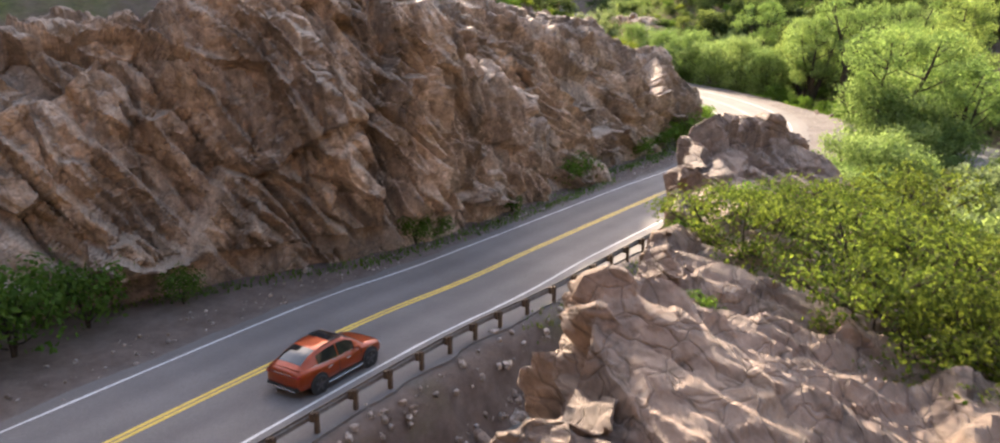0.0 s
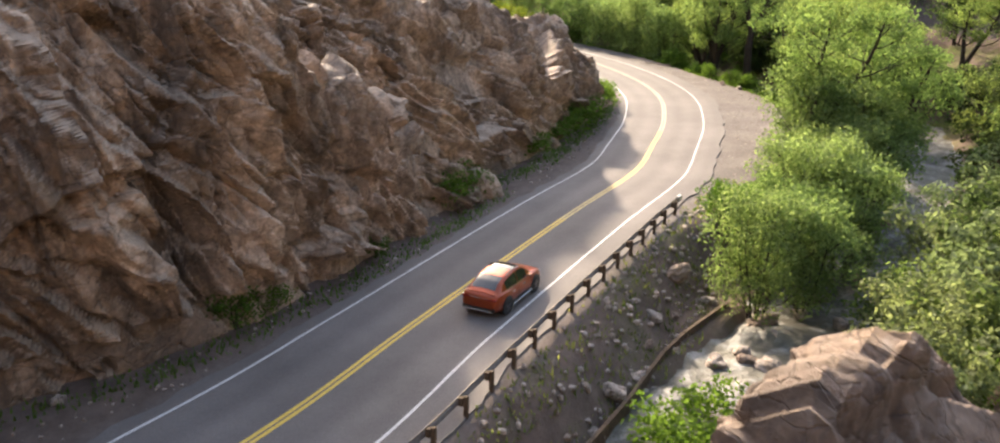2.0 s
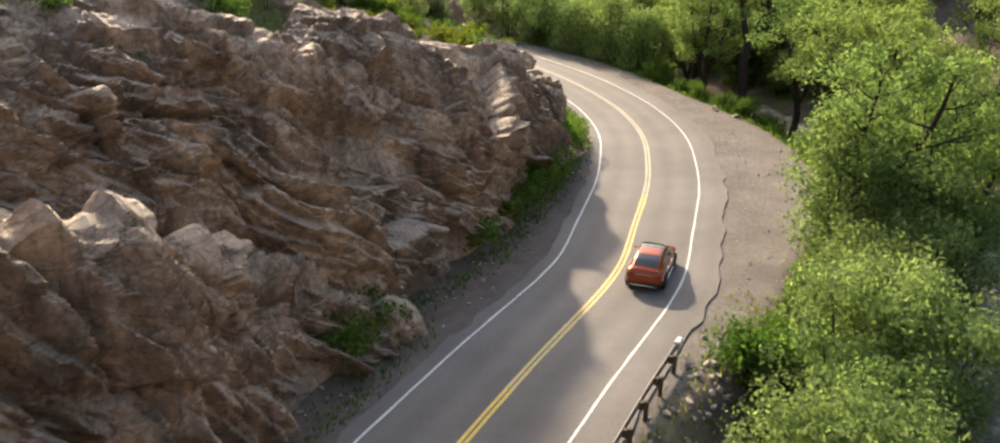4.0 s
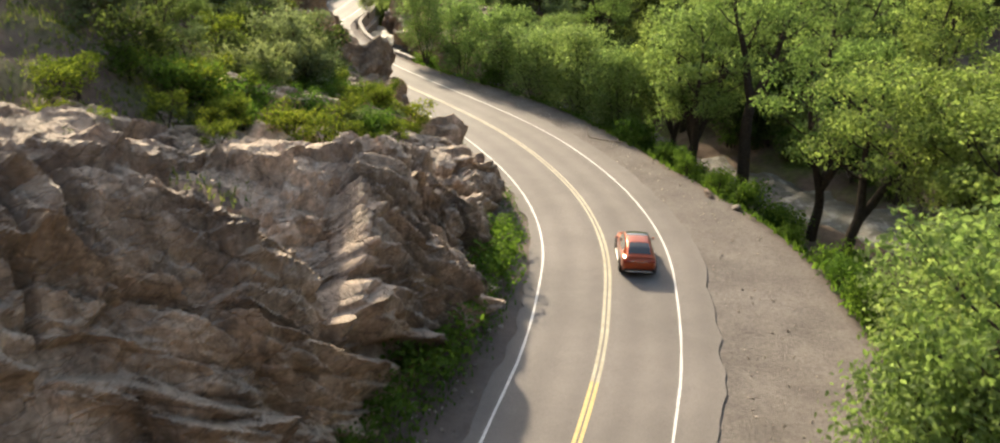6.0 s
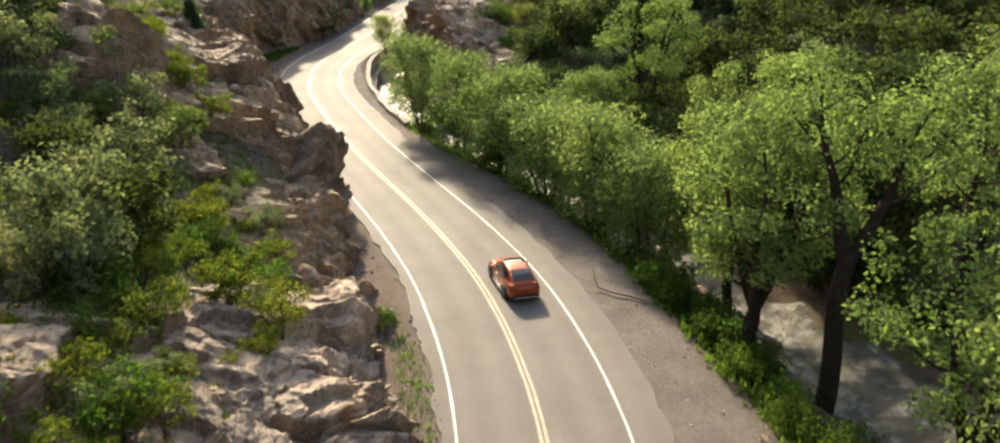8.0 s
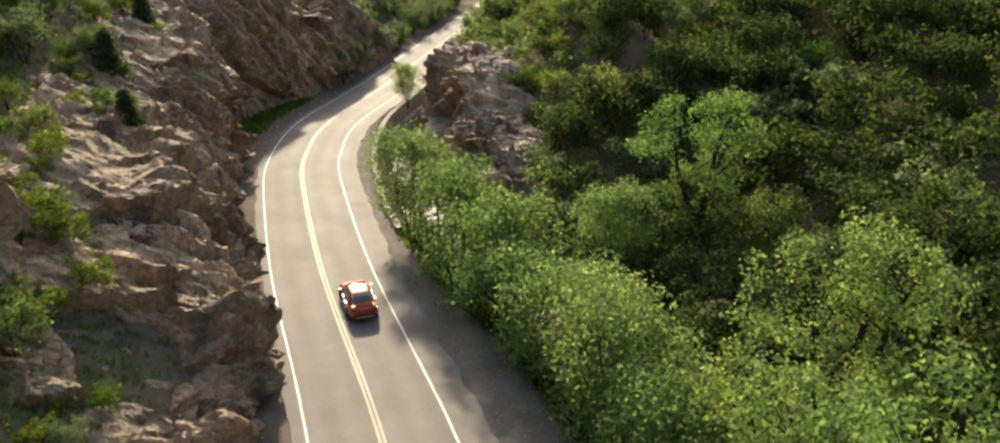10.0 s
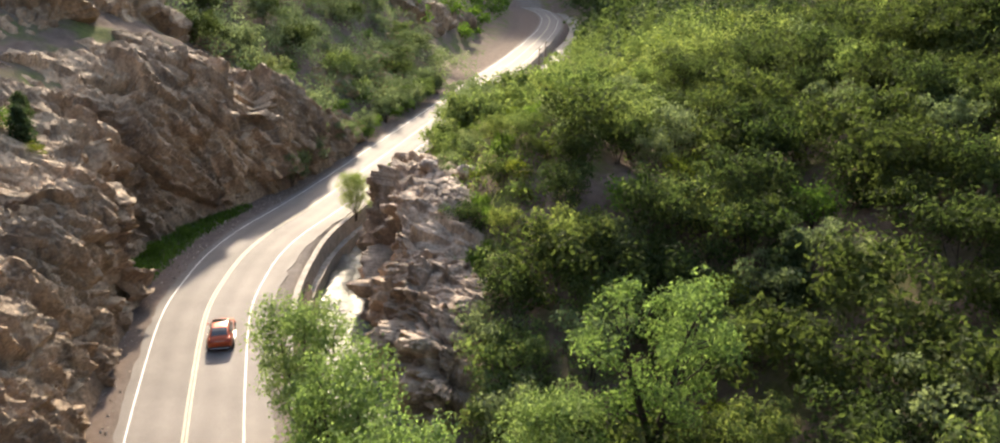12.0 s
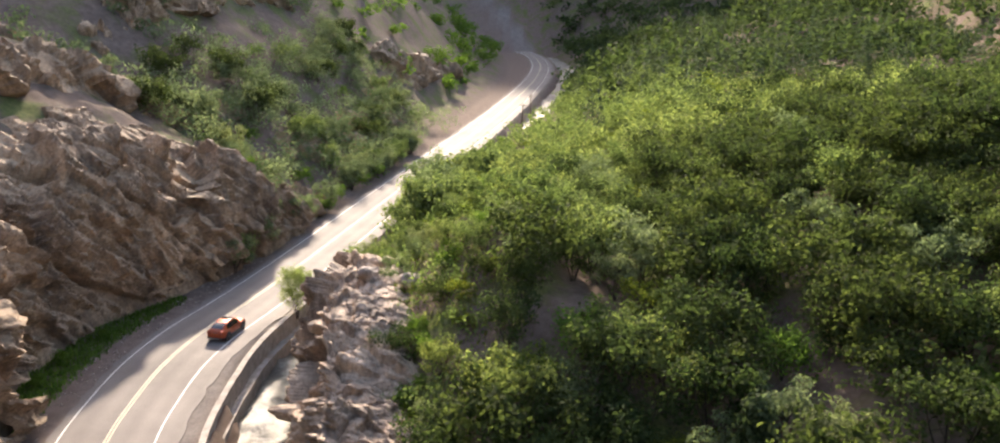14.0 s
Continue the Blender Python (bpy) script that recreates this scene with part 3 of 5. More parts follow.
# ---- rock ----
def slabs_of(cell, least=260):
    """Connected patches of equal cells of a grid, small ones given to a neighbour, each as the numbers of its squares."""
    patch_of = np.arange(cell.size).reshape(cell.shape)
    shifts = ((0, 1), (0, -1), (1, 1), (1, -1))

    def moved(a, axis, by):
        out = np.roll(a, by, axis)
        edge = [slice(None)] * 2
        edge[axis] = 0 if by > 0 else -1
        out[tuple(edge)] = a[tuple(edge)]
        return out

    near = [moved(cell, *sh) == cell for sh in shifts]
    while True:
        low = patch_of
        for same, sh in zip(near, shifts):
            low = np.where(same, np.minimum(low, moved(low, *sh)), low)
        low = low.ravel()[low]
        if (low == patch_of).all():
            break
        patch_of = low
    for _ in range(400):
        small = np.bincount(patch_of.ravel(), minlength=cell.size)[patch_of] < least
        if not small.any():
            break
        for sh in shifts:
            take = small & ~moved(small, *sh)
            patch_of = np.where(take, moved(patch_of, *sh), patch_of)
            small = small & ~take
    flat = patch_of.ravel()
    order = np.argsort(flat, kind="stable")
    return np.split(order, np.where(np.diff(flat[order]))[0] + 1)


def rock_sheet(name, foot, out, high, back, base, label, mat=ROCK, run=8.0, grade=0.45, fine=0.26, size=1.0, salt=0, end=0.06, bury=0.0, rough=1.0, dip=45, slab_size=(0.13, 0.085, 0.24)):
    """A rock face over a foot line: foot (n, 2), out (n, 2) the way it faces, height and setback of the top for each point."""
    n = len(foot)
    hmax, bmax = high.max(), back.max()
    nv = int((hmax + run + bmax * 0.5) / fine)
    v = np.linspace(0, 1, nv)
    cut = (hmax + bmax * 0.5) / (hmax + run + bmax * 0.5)
    a = np.clip(v / cut, 0, 1)[None, :]
    b = np.clip((v - cut) / (1 - cut), 0, 1)[None, :]
    taper = smooth(0, end, np.linspace(0, 1, n)) * smooth(0, end, np.linspace(1, 0, n))
    h = (high * (0.25 + 0.75 * taper))[:, None]
    d = back[:, None] * (0.35 * a + 0.65 * a ** 3) + run * b
    z = np.reshape(base, (-1, 1)) + h * (1 - (1 - a) ** 1.25) * 1.0 + grade * run * b - 0.5 * b - 0.8 * (1 - a) ** 8 - 1.2 * b ** 6
    x = foot[:, :1] - out[:, :1] * d
    y = foot[:, 1:] - out[:, 1:] * d
    p = np.stack([x, y, z * np.ones_like(x)], -1)
    du, dv = np.gradient(p, axis=0), np.gradient(p, axis=1)
    nrm = np.cross(du, dv)
    nrm /= np.linalg.norm(nrm, axis=-1, keepdims=True) + 1e-9
    flip = np.sign((nrm[..., 0] * out[:, :1] + nrm[..., 1] * out[:, 1:] + nrm[..., 2] * 0.5).mean())
    nrm *= flip
    q = p.reshape(-1, 3)
    r, slab = rock_relief(q, size, salt, dip, slab_size)
    r = r.reshape(n, nv) * rough * (1 - 0.45 * np.minimum(b * 5, 1))
    r = np.maximum(r, -1.6 + 1.3 * (1 - smooth(0.0, 0.35, a)))
    r = np.where(a < 0.12, np.minimum(r, 0.25), r) - 0.35 * b ** 2 - bury * np.minimum(b * 4, 1)
    r[0], r[-1] = r[0] - 0.6, r[-1] - 0.6
    p = p + nrm * r[..., None]
    f = sheet_faces(n, nv)
    if flip < 0:
        f = f[:, ::-1]
    root = tagged(new(name), label, "rock face")
    p = p.reshape(-1, 3)
    for mine in slabs_of(slab.reshape(n, nv)[:-1, :-1]):
        quads = f[mine]
        used, at = np.unique(quads, return_inverse=True)
        child("slab", mesh_of("slab", p[used], at.reshape(quads.shape), mat), root)
    return root


def left_rock(y0, y1, label, salt, run=8.0, size=1.0, fine=0.24, mat=ROCK, grade=0.45, table=None, bury=0.0, dip=45, slab_size=(0.13, 0.085, 0.24)):
    table = LEFT if table is None else table
    keep = np.where((CENTRE[:, 1] > y0) & (CENTRE[:, 1] < y1))[0]
    m = int(len(keep) * STEP / fine)
    k = np.linspace(keep[0], keep[-1], m)
    c = np.stack([np.interp(k, np.arange(len(CENTRE)), CENTRE[:, j]) for j in (0, 1)], 1)
    r = np.stack([np.interp(k, np.arange(len(CENTRE)), RIGHT[:, j]) for j in (0, 1)], 1)
    foot, high, back = (np.interp(c[:, 1], table[:, 0], table[:, j]) for j in (1, 2, 3))
    wob = 0.5 * fbm(np.stack([k * 0.08, k * 0, k * 0], 1), 3, salt + 90)
    return rock_sheet("rock_cliff", c - r * (foot + wob + 0.3)[:, None], r, high, back, -0.1, label, mat, run, grade, fine, size, salt, bury=bury, dip=dip, slab_size=slab_size)


left_rock(8, 64, "tall brown gneiss road-cut cliff with slanting cracks", 100, run=4.5, grade=0.1, table=FIRST, size=1.1, fine=0.11, mat=ROCK_STAINED, dip=60, slab_size=(0.15, 0.11, 0.20))
left_rock(46, 92, "lower brown rock cliff with slanting slabs beside the road", 200, run=10, grade=0.44, size=1.0, bury=0.1, fine=0.12, dip=40, mat=ROCK_STAINED)
left_rock(89, 121, "low brown rock ledge with sloping slabs inside the bend", 300, run=12, grade=0.46, size=0.8, bury=0.2, fine=0.13, dip=40, mat=ROCK_STAINED)
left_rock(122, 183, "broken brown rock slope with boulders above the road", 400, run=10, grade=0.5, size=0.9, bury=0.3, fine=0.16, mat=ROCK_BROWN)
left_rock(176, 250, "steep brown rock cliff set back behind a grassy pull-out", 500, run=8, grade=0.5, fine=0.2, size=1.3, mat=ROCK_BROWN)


def slope_rock(y0, y1, dist, high, label, salt, back=4.0, run=3.0):
    """A band of rock standing out of the slope left of the road."""
    keep = np.where((CENTRE[:, 1] > y0) & (CENTRE[:, 1] < y1))[0]
    k = np.linspace(keep[0], keep[-1], int(len(keep) * STEP / 0.45))
    c, r = (np.stack([np.interp(k, np.arange(len(CENTRE)), a[:, j]) for j in (0, 1)], 1) for a in (CENTRE, RIGHT))
    foot = c - r * (dist + 1.6 * fbm(np.stack([k * 0.03, k * 0, k * 0], 1), 3, salt))[:, None]
    hs = high * (0.75 + 0.5 * fbm(np.stack([k * 0.04, k * 0 + 9, k * 0], 1), 2, salt + 5))
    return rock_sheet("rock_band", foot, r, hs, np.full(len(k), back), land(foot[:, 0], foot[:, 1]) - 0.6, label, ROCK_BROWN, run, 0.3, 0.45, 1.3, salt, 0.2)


slope_rock(196, 262, 27, 6, "dark brown rock band on the scree slope", 810)
slope_rock(236, 318, 15, 5, "low brown rock band above the far road", 820)
slope_rock(225, 330, 44, 8, "dark purple-brown rock band high on the slope", 830)
slope_rock(300, 420, 22, 7, "brown rock band beside the far bend", 840)
slope_rock(20, 58, 24, 5, "brown rock band above the first cliff", 850)
slope_rock(128, 176, 18, 5, "brown rock ledges among bushes", 860)


def line_rock(points, high, back, base, label, salt, mat=ROCK_TAN, **kw):
    pts = curve_through(np.array(points, float), kw.get("fine", 0.26))
    head = np.gradient(pts, axis=0)
    head /= np.linalg.norm(head, axis=1)[:, None]
    out = np.stack([-head[:, 1], head[:, 0]], 1)
    u = np.linspace(0, 1, len(pts))
    hs, bs = (np.interp(u, np.linspace(0, 1, len(a)), a) for a in (high, back))
    return rock_sheet("rock_outcrop", pts, out, hs, bs, base, label, mat, salt=salt, **kw)


# the outcrop across the river, then the ridge that the camera first flies over
line_rock([(33, 160), (28.6, 170), (26.3, 178), (24.9, 185), (24.4, 191), (24.7, 199), (26.5, 207), (31, 214)],
          [5, 8, 10, 12, 13, 12.5, 10, 5], [3, 2.6, 2.4, 2.2, 2.0, 2.2, 2.6, 3], -3.6, "pinkish-brown rock outcrop above the river with bushes", 600, ROCK_STAINED, run=7, grade=0.05, size=1.1, fine=0.16)
line_rock([(-6.8, -3.2), (-3.8, 3.6), (-1.5, 8.6), (0.2, 12.9), (2.0, 17.0), (3.9, 22.2), (6.3, 25.0), (9.4, 26.6), (13, 26)],
          [11.0, 12.4, 13.3, 14.0, 14.4, 14.2, 14.2, 13.8, 12.8], [3, 2.6, 2.2, 2, 1.8, 1.5, 1.3, 1.4, 2], -3.6, "pale pinkish-tan fractured granite ridge", 700, run=8, grade=-0.22, fine=0.07, size=0.75, rough=0.72)


def stone_mesh(r, salt, mat, n=14):
    bm = bmesh.new()
    bmesh.ops.create_icosphere(bm, subdivisions=3, radius=1)
    p = np.array([v.co[:] for v in bm.verts])
    v1, _ = facets(p * 0.9 + salt * 3.7, salt, 1.2)
    s = 0.9 + 0.5 * v1 + 0.06 * fbm(p * 2 + salt, 3, salt)
    p = p * s[:, None] * np.array(r)
    for v, c in zip(bm.verts, p):
        v.co = c
    me = bpy.data.meshes.new("boulder")
    bm.to_mesh(me)
    bm.free()
    me.materials.append(mat)
    return me


STONES = [stone_mesh((1, 0.8, 0.62), 31, BOULDER), stone_mesh((0.9, 1, 0.7), 32, BOULDER), stone_mesh((1.1, 0.7, 0.6), 33, ROCK_TAN)]


def boulder(x, y, size, kind=0, z=None, label="rounded pale boulder lying on the ground"):
    ob = new("boulder", STONES[kind])
    zz = land_at(x, y) if z is None else z
    ob.matrix_world = Matrix.LocRotScale((x, y, zz + 0.25 * size), Euler((0.2 * kind, 0.15, x * 1.7)), (size,) * 3)
    return tagged(ob, label, "boulder", "loose boulders")


boulder(33.4, 192.1, 1.5, 0)
boulder(29.4, 191.6, 1.3, 1, 9.0)
for x, y, s, k in ((10.7, 45.5, 0.62, 0), (12.2, 46.9, 0.42, 1), (14.3, 51.5, 0.55, 0), (15.8, 52.6, 0.4, 2), (9.4, 43.2, 0.4, 1), (13.4, 49.3, 0.35, 2),
                   (-10.3, 43.1, 0.38, 0), (8.2, 41.6, 0.5, 2), (16.9, 55.6, 0.9, 2), (18.3, 54.2, 0.5, 0), (11.7, 44.4, 0.45, 1), (6.2, 39.4, 0.6, 2), (-1.8, 28.6, 0.6, 0), (-3.2, 26.6, 0.55, 1), (-0.6, 30.4, 0.7, 2),
                   (0.8, 32.6, 0.5, 1), (40.6, 103.2, 0.4, 1), (39.8, 106, 0.5, 2), (42.5, 158.2, 1.2, 1), (36.5, 163, 1.3, 0), (12.1, 140, 1.0, 2), (8.4, 148, 1.1, 1)):
    boulder(x, y, s, k)
for x, y, s in ((20.5, 52.2, 0.9), (24.5, 54.6, 0.8), (18.2, 48.4, 0.7), (28.6, 57.4, 0.7), (36, 66.4, 0.8), (45.5, 119.5, 0.7), (43.5, 126, 0.8), (22.8, 189, 0.6), (47, 81, 0.8)):
    boulder(x, y, s, 2, -3.2, "wet brown boulder breaking the river's surface")


def rubble(name, n, region, size, mat, label, seed):
    """Loose stones too small to count."""
    rng = np.random.default_rng(seed)
    bm = bmesh.new()
    bmesh.ops.create_icosphere(bm, subdivisions=1, radius=1)
    base = np.array([v.co[:] for v in bm.verts])
    tri = np.array([[v.index for v in f.verts] for f in bm.faces])
    bm.free()
    x, y = region(rng, n)
    z = land(x, y)
    verts, faces = [], []
    for k in range(n):
        s = size * rng.uniform(0.4, 1.0) ** 2 * 1.4
        p = base * (1 + 0.35 * rng.standard_normal((len(base), 1)) * 0.6) * s * rng.uniform(0.6, 1.1, 3)
        verts.append(p + (x[k], y[k], z[k] + 0.2 * s))
        faces.append(tri + k * len(base))
    return tagged(new(name, mesh_of(name, np.vstack(verts), np.vstack(faces), mat)), label, "stones", kind="stuff")


def along(y0, y1, d0, d1):
    def pick(rng, n):
        lo, hi = (int(np.argmin(abs(CENTRE[:, 1] - v))) for v in (y0, y1))
        k = rng.integers(lo, hi, n)
        d = rng.uniform(d0, d1, n)
        p = CENTRE[k] + RIGHT[k] * d[:, None] + rng.uniform(-0.5, 0.5, (n, 2))
        return p[:, 0], p[:, 1]
    return pick


def by_edge(y0, y1, d0, d1):
    """Places counted from the edge of the level ground right of the road, or from the rock's foot left of it."""
    def pick(rng, n):
        lo, hi = (int(np.argmin(abs(CENTRE[:, 1] - v))) for v in (y0, y1))
        k = rng.integers(lo, hi, n)
        t = rng.uniform(d0, d1, n)
        yc = CENTRE[k, 1]
        d = np.interp(yc, EDGE[:, 0], EDGE[:, 1]) + t if d1 > 0 else -np.minimum(np.interp(yc, LEFT[:, 0], LEFT[:, 1]), np.interp(yc, FIRST[:, 0], FIRST[:, 1], right=99)) - t
        p = CENTRE[k] + RIGHT[k] * d[:, None] + rng.uniform(-0.4, 0.4, (n, 2))
        return p[:, 0], p[:, 1]
    return pick


for x, y, s in ((18.2, 49.4, 0.55), (16.5, 48.5, 0.60), (18.8, 47.8, 0.70), (24.6, 51.8, 0.50), (23.0, 53.2, 0.45), (20.5, 50.7, 0.50), (25.1, 54.7, 0.50), (20.2, 52.8, 0.40)):
    boulder(x, y, s, 1, -3.05, "pale rounded boulder standing in the rapids")


rubble("bank_stones", 900, along(20, 68, 5.9, 9.6), 0.17, BOULDER, "loose grey-brown stones on the bank below the rail", 5)
rubble("verge_stones", 1100, along(18, 235, -7.2, -4.7), 0.10, BOULDER, "small stones on the dirt verge under the cliff", 6)
rubble("gravel_stones", 500, along(66, 158, 6.0, 9.5), 0.06, BOULDER, "scattered small stones on the gravel pull-out", 7)


# ---- guard rail ----
def guard_rail():
    rail = new("guard_rail")
    tagged(rail, "weathered steel guard rail on timber posts along the road edge", "guard rail")
    keep = np.where((CENTRE[:, 1] > 8) & (CENTRE[:, 1] < 66.2))[0]
    c = CENTRE[keep] + RIGHT[keep] * 5.15
    r = RIGHT[keep]
    prof = [(-0.04, 0.40), (-0.10, 0.46), (-0.10, 0.52), (-0.03, 0.56), (-0.10, 0.60), (-0.10, 0.66), (-0.04, 0.72), (-0.02, 0.72), (-0.07, 0.655), (-0.07, 0.605), (0.0, 0.56), (-0.07, 0.515), (-0.07, 0.465), (-0.02, 0.40)]
    rows = [np.concatenate([c + r * d, np.full((len(c), 1), z)], 1) for d, z in prof]
    v = np.stack(rows, 1).reshape(-1, 3)
    child("beam", mesh_of("beam", v, sheet_faces(len(c), len(prof), True), STEEL), rail, "grey-brown corrugated steel beam")
    bm = box(bmesh.new(), -0.075, 0.075, -0.08, 0.08, -0.9, 0.80, 0.015)
    post = bpy.data.meshes.new("post")
    bm.to_mesh(post), bm.free()
    post.materials.append(TIMBER)
    bm = box(bmesh.new(), -0.08, 0.08, -0.10, 0.09, 0.40, 0.72, 0.01)
    block = bpy.data.meshes.new("spacer")
    bm.to_mesh(block), bm.free()
    block.materials.append(TIMBER)
    for k in range(3, len(keep), 4):
        yaw = math.atan2(r[k][1], r[k][0])
        for name, me, off in (("post", post, 0.27), ("spacer", block, 0.09)):
            ob = child(name, me, rail)
            ob.matrix_basis = Matrix.Translation((*(c[k] + r[k] * off), 0)) @ Matrix.Rotation(yaw, 4, "Z")
    bm = box(bmesh.new(), -0.16, 0.10, -0.3, 0.3, 0.36, 0.76, 0.05)
    end = part("end_cap", bm, GALVANISED, rail, "pale galvanised end cap")
    end.matrix_basis = Matrix.Translation((*c[-1], 0)) @ Matrix.Rotation(math.atan2(r[-1][1], r[-1][0]), 4, "Z")


guard_rail()


def river_boards():
    """The timber edging where the bank meets the river."""
    wall = new("timber_edging")
    tagged(wall, "dark weathered timber edging along the river bank", "retaining wall")
    pts = curve_through(np.array([(5.2, 37.6), (8.6, 41.8), (11.2, 45.0), (14.9, 49.9), (20.1, 54.7)], float), 2.4)
    for a, b in zip(pts[:-1], pts[1:]):
        d = b - a
        bm = box(bmesh.new(), 0, np.linalg.norm(d) - 0.03, -0.09, 0.09, -3.9, -2.35, 0.02)
        ob = part("board", bm, TIMBER, wall)
        ob.matrix_basis = Matrix.Translation((*a, 0)) @ Matrix.Rotation(math.atan2(d[1], d[0]), 4, "Z")


river_boards()


# ---- plants ----
def tube(path, radii, sides=7):
    path = np.asarray(path, float)
    t = np.gradient(path, axis=0)
    t /= np.linalg.norm(t, axis=1)[:, None] + 1e-9
    a = np.cross(t, (0.31, 0.52, 0.11))
    a /= np.linalg.norm(a, axis=1)[:, None]
    b = np.cross(t, a)
    ang = np.linspace(0, 2 * np.pi, sides, endpoint=False)
    ring = path[:, None] + np.asarray(radii)[:, None, None] * (np.cos(ang)[None, :, None] * a[:, None] + np.sin(ang)[None, :, None] * b[:, None])
    return ring.reshape(-1, 3), sheet_faces(len(path), sides, True)


def joined(pieces):
    vs, fs, k = [], [], 0
    for v, f in pieces:
        vs.append(v)
        fs.append(f + k)
        k += len(v)
    return np.vstack(vs), np.vstack(fs)


def leaves(rng, centres, radii, count, size, flat=0.75):
    """Small folded leaves round clump centres, denser towards each clump's skin."""
    w = radii ** 2
    k = rng.choice(len(centres), count, p=w / w.sum())
    way = rng.standard_normal((count, 3))
    way /= np.linalg.norm(way, axis=1)[:, None]
    way[:, 2] = np.where(rng.random(count) < 0.25, np.abs(way[:, 2]), way[:, 2])
    rad = radii[k] * np.clip(rng.normal(0.88, 0.2, count), 0.15, 1.35)
    pos = centres[k] + way * rad[:, None] * (1, 1, flat)
    nrm = 1.0 * way + 0.6 * rng.standard_normal((count, 3)) + (0, 0, 0.35)
    nrm /= np.linalg.norm(nrm, axis=1)[:, None]
    a = np.cross(nrm, rng.standard_normal((count, 3)))
    a /= np.linalg.norm(a, axis=1)[:, None] + 1e-9
    b = np.cross(nrm, a)
    s = size * rng.uniform(0.6, 1.35, count)[:, None]
    v = np.stack([pos - a * s, pos + b * s * 0.55 + nrm * s * 0.15, pos + a * s, pos - b * s * 0.55 + nrm * s * 0.15], 1)
    return v.reshape(-1, 3), np.arange(count * 4).reshape(-1, 4)


def branching(rng, height, spread, limbs, lean=0.0, first=0.25, r0=0.2, upright=0.5):
    """Trunk and limbs as tubes, and the places of the leaf clumps."""
    pieces, tips = [], []
    top = np.array([lean * height, rng.uniform(-0.1, 0.1) * height, height * 0.82])
    u = np.linspace(0, 1, 9)[:, None]
    trunk = top * u + 0.035 * height * np.sin(u * (3, 2.2, 0) * 2 + rng.uniform(0, 6, 3)) * (1, 1, 0) * u
    trunk[0] = (0, 0, -0.4)
    pieces.append(tube(trunk, r0 * (1 - 0.8 * u[:, 0]) + 0.02))
    tips += [trunk[-1], trunk[-2] * 0.5 + trunk[-1] * 0.5]
    for k in range(limbs):
        at = first + (0.95 - first) * (k + rng.random() * 0.7) / limbs
        base = np.array([np.interp(at, u[:, 0], trunk[:, j]) for j in range(3)])
        yaw = k * 2.4 + rng.uniform(-0.5, 0.5)
        length = spread * (1.05 - 0.55 * at) * rng.uniform(0.75, 1.15)
        w = np.linspace(0, 1, 6)[:, None]
        reach = np.array([math.cos(yaw), math.sin(yaw), 0]) * length
        rise = np.array([0, 0, length * upright * rng.uniform(0.6, 1.4)])
        path = base + reach * w ** 0.9 + rise * w ** 1.5 + 0.05 * length * np.sin(w * 5 + rng.uniform(0, 6, 3))
        pieces.append(tube(path, r0 * 0.45 * (1.0 - at * 0.6) * (1 - 0.85 * w[:, 0]) + 0.012, 6))
        tips += [path[-1], path[-2]] if limbs > 6 else [path[-1], path[-2], path[3]]
        for s in (-1, 1):
            twist = yaw + s * rng.uniform(0.5, 1.0)
            sub = path[3] + np.array([math.cos(twist), math.sin(twist), 0.5]) * length * 0.45 * np.linspace(0, 1, 4)[:, None]
            pieces.append(tube(sub, np.linspace(r0 * 0.16, 0.01, 4), 5))
            tips += [sub[-1]]
    return pieces, np.array(tips)


def plant(name, seed, height, spread, limbs, count, leaf, clump, mat, label, category, group, lean=0.0, first=0.25, r0=0.2, upright=0.5, stems=1, flat=1.0):
    rng = np.random.default_rng(seed)
    root = new(name)
    pieces, tips = [], []
    for k in range(stems):
        pc, tp = branching(rng, height * rng.uniform(0.75, 1.0) if stems > 1 else height, spread, limbs, lean + (rng.uniform(-0.45, 0.45) if stems > 1 else 0), first, r0, upright)
        if stems > 1:
            c, s = math.cos(k * 2.1), math.sin(k * 2.1)
            m = np.array([(c, s, 0), (-s, c, 0), (0, 0, 1)])
            pc, tp = [(v @ m, f) for v, f in pc], tp @ m
        pieces += pc
        tips.append(tp)
    tips = np.vstack(tips)
    tips = tips + rng.standard_normal(tips.shape) * clump * 0.3
    child("trunk", mesh_of("trunk", *joined(pieces), BARK, True), root)
    radii = clump * rng.uniform(0.6, 1.3, len(tips))
    child("crown", mesh_of("crown", *leaves(rng, tips, radii, count, leaf, flat), mat), root)
    return tagged(root, label, category, group)


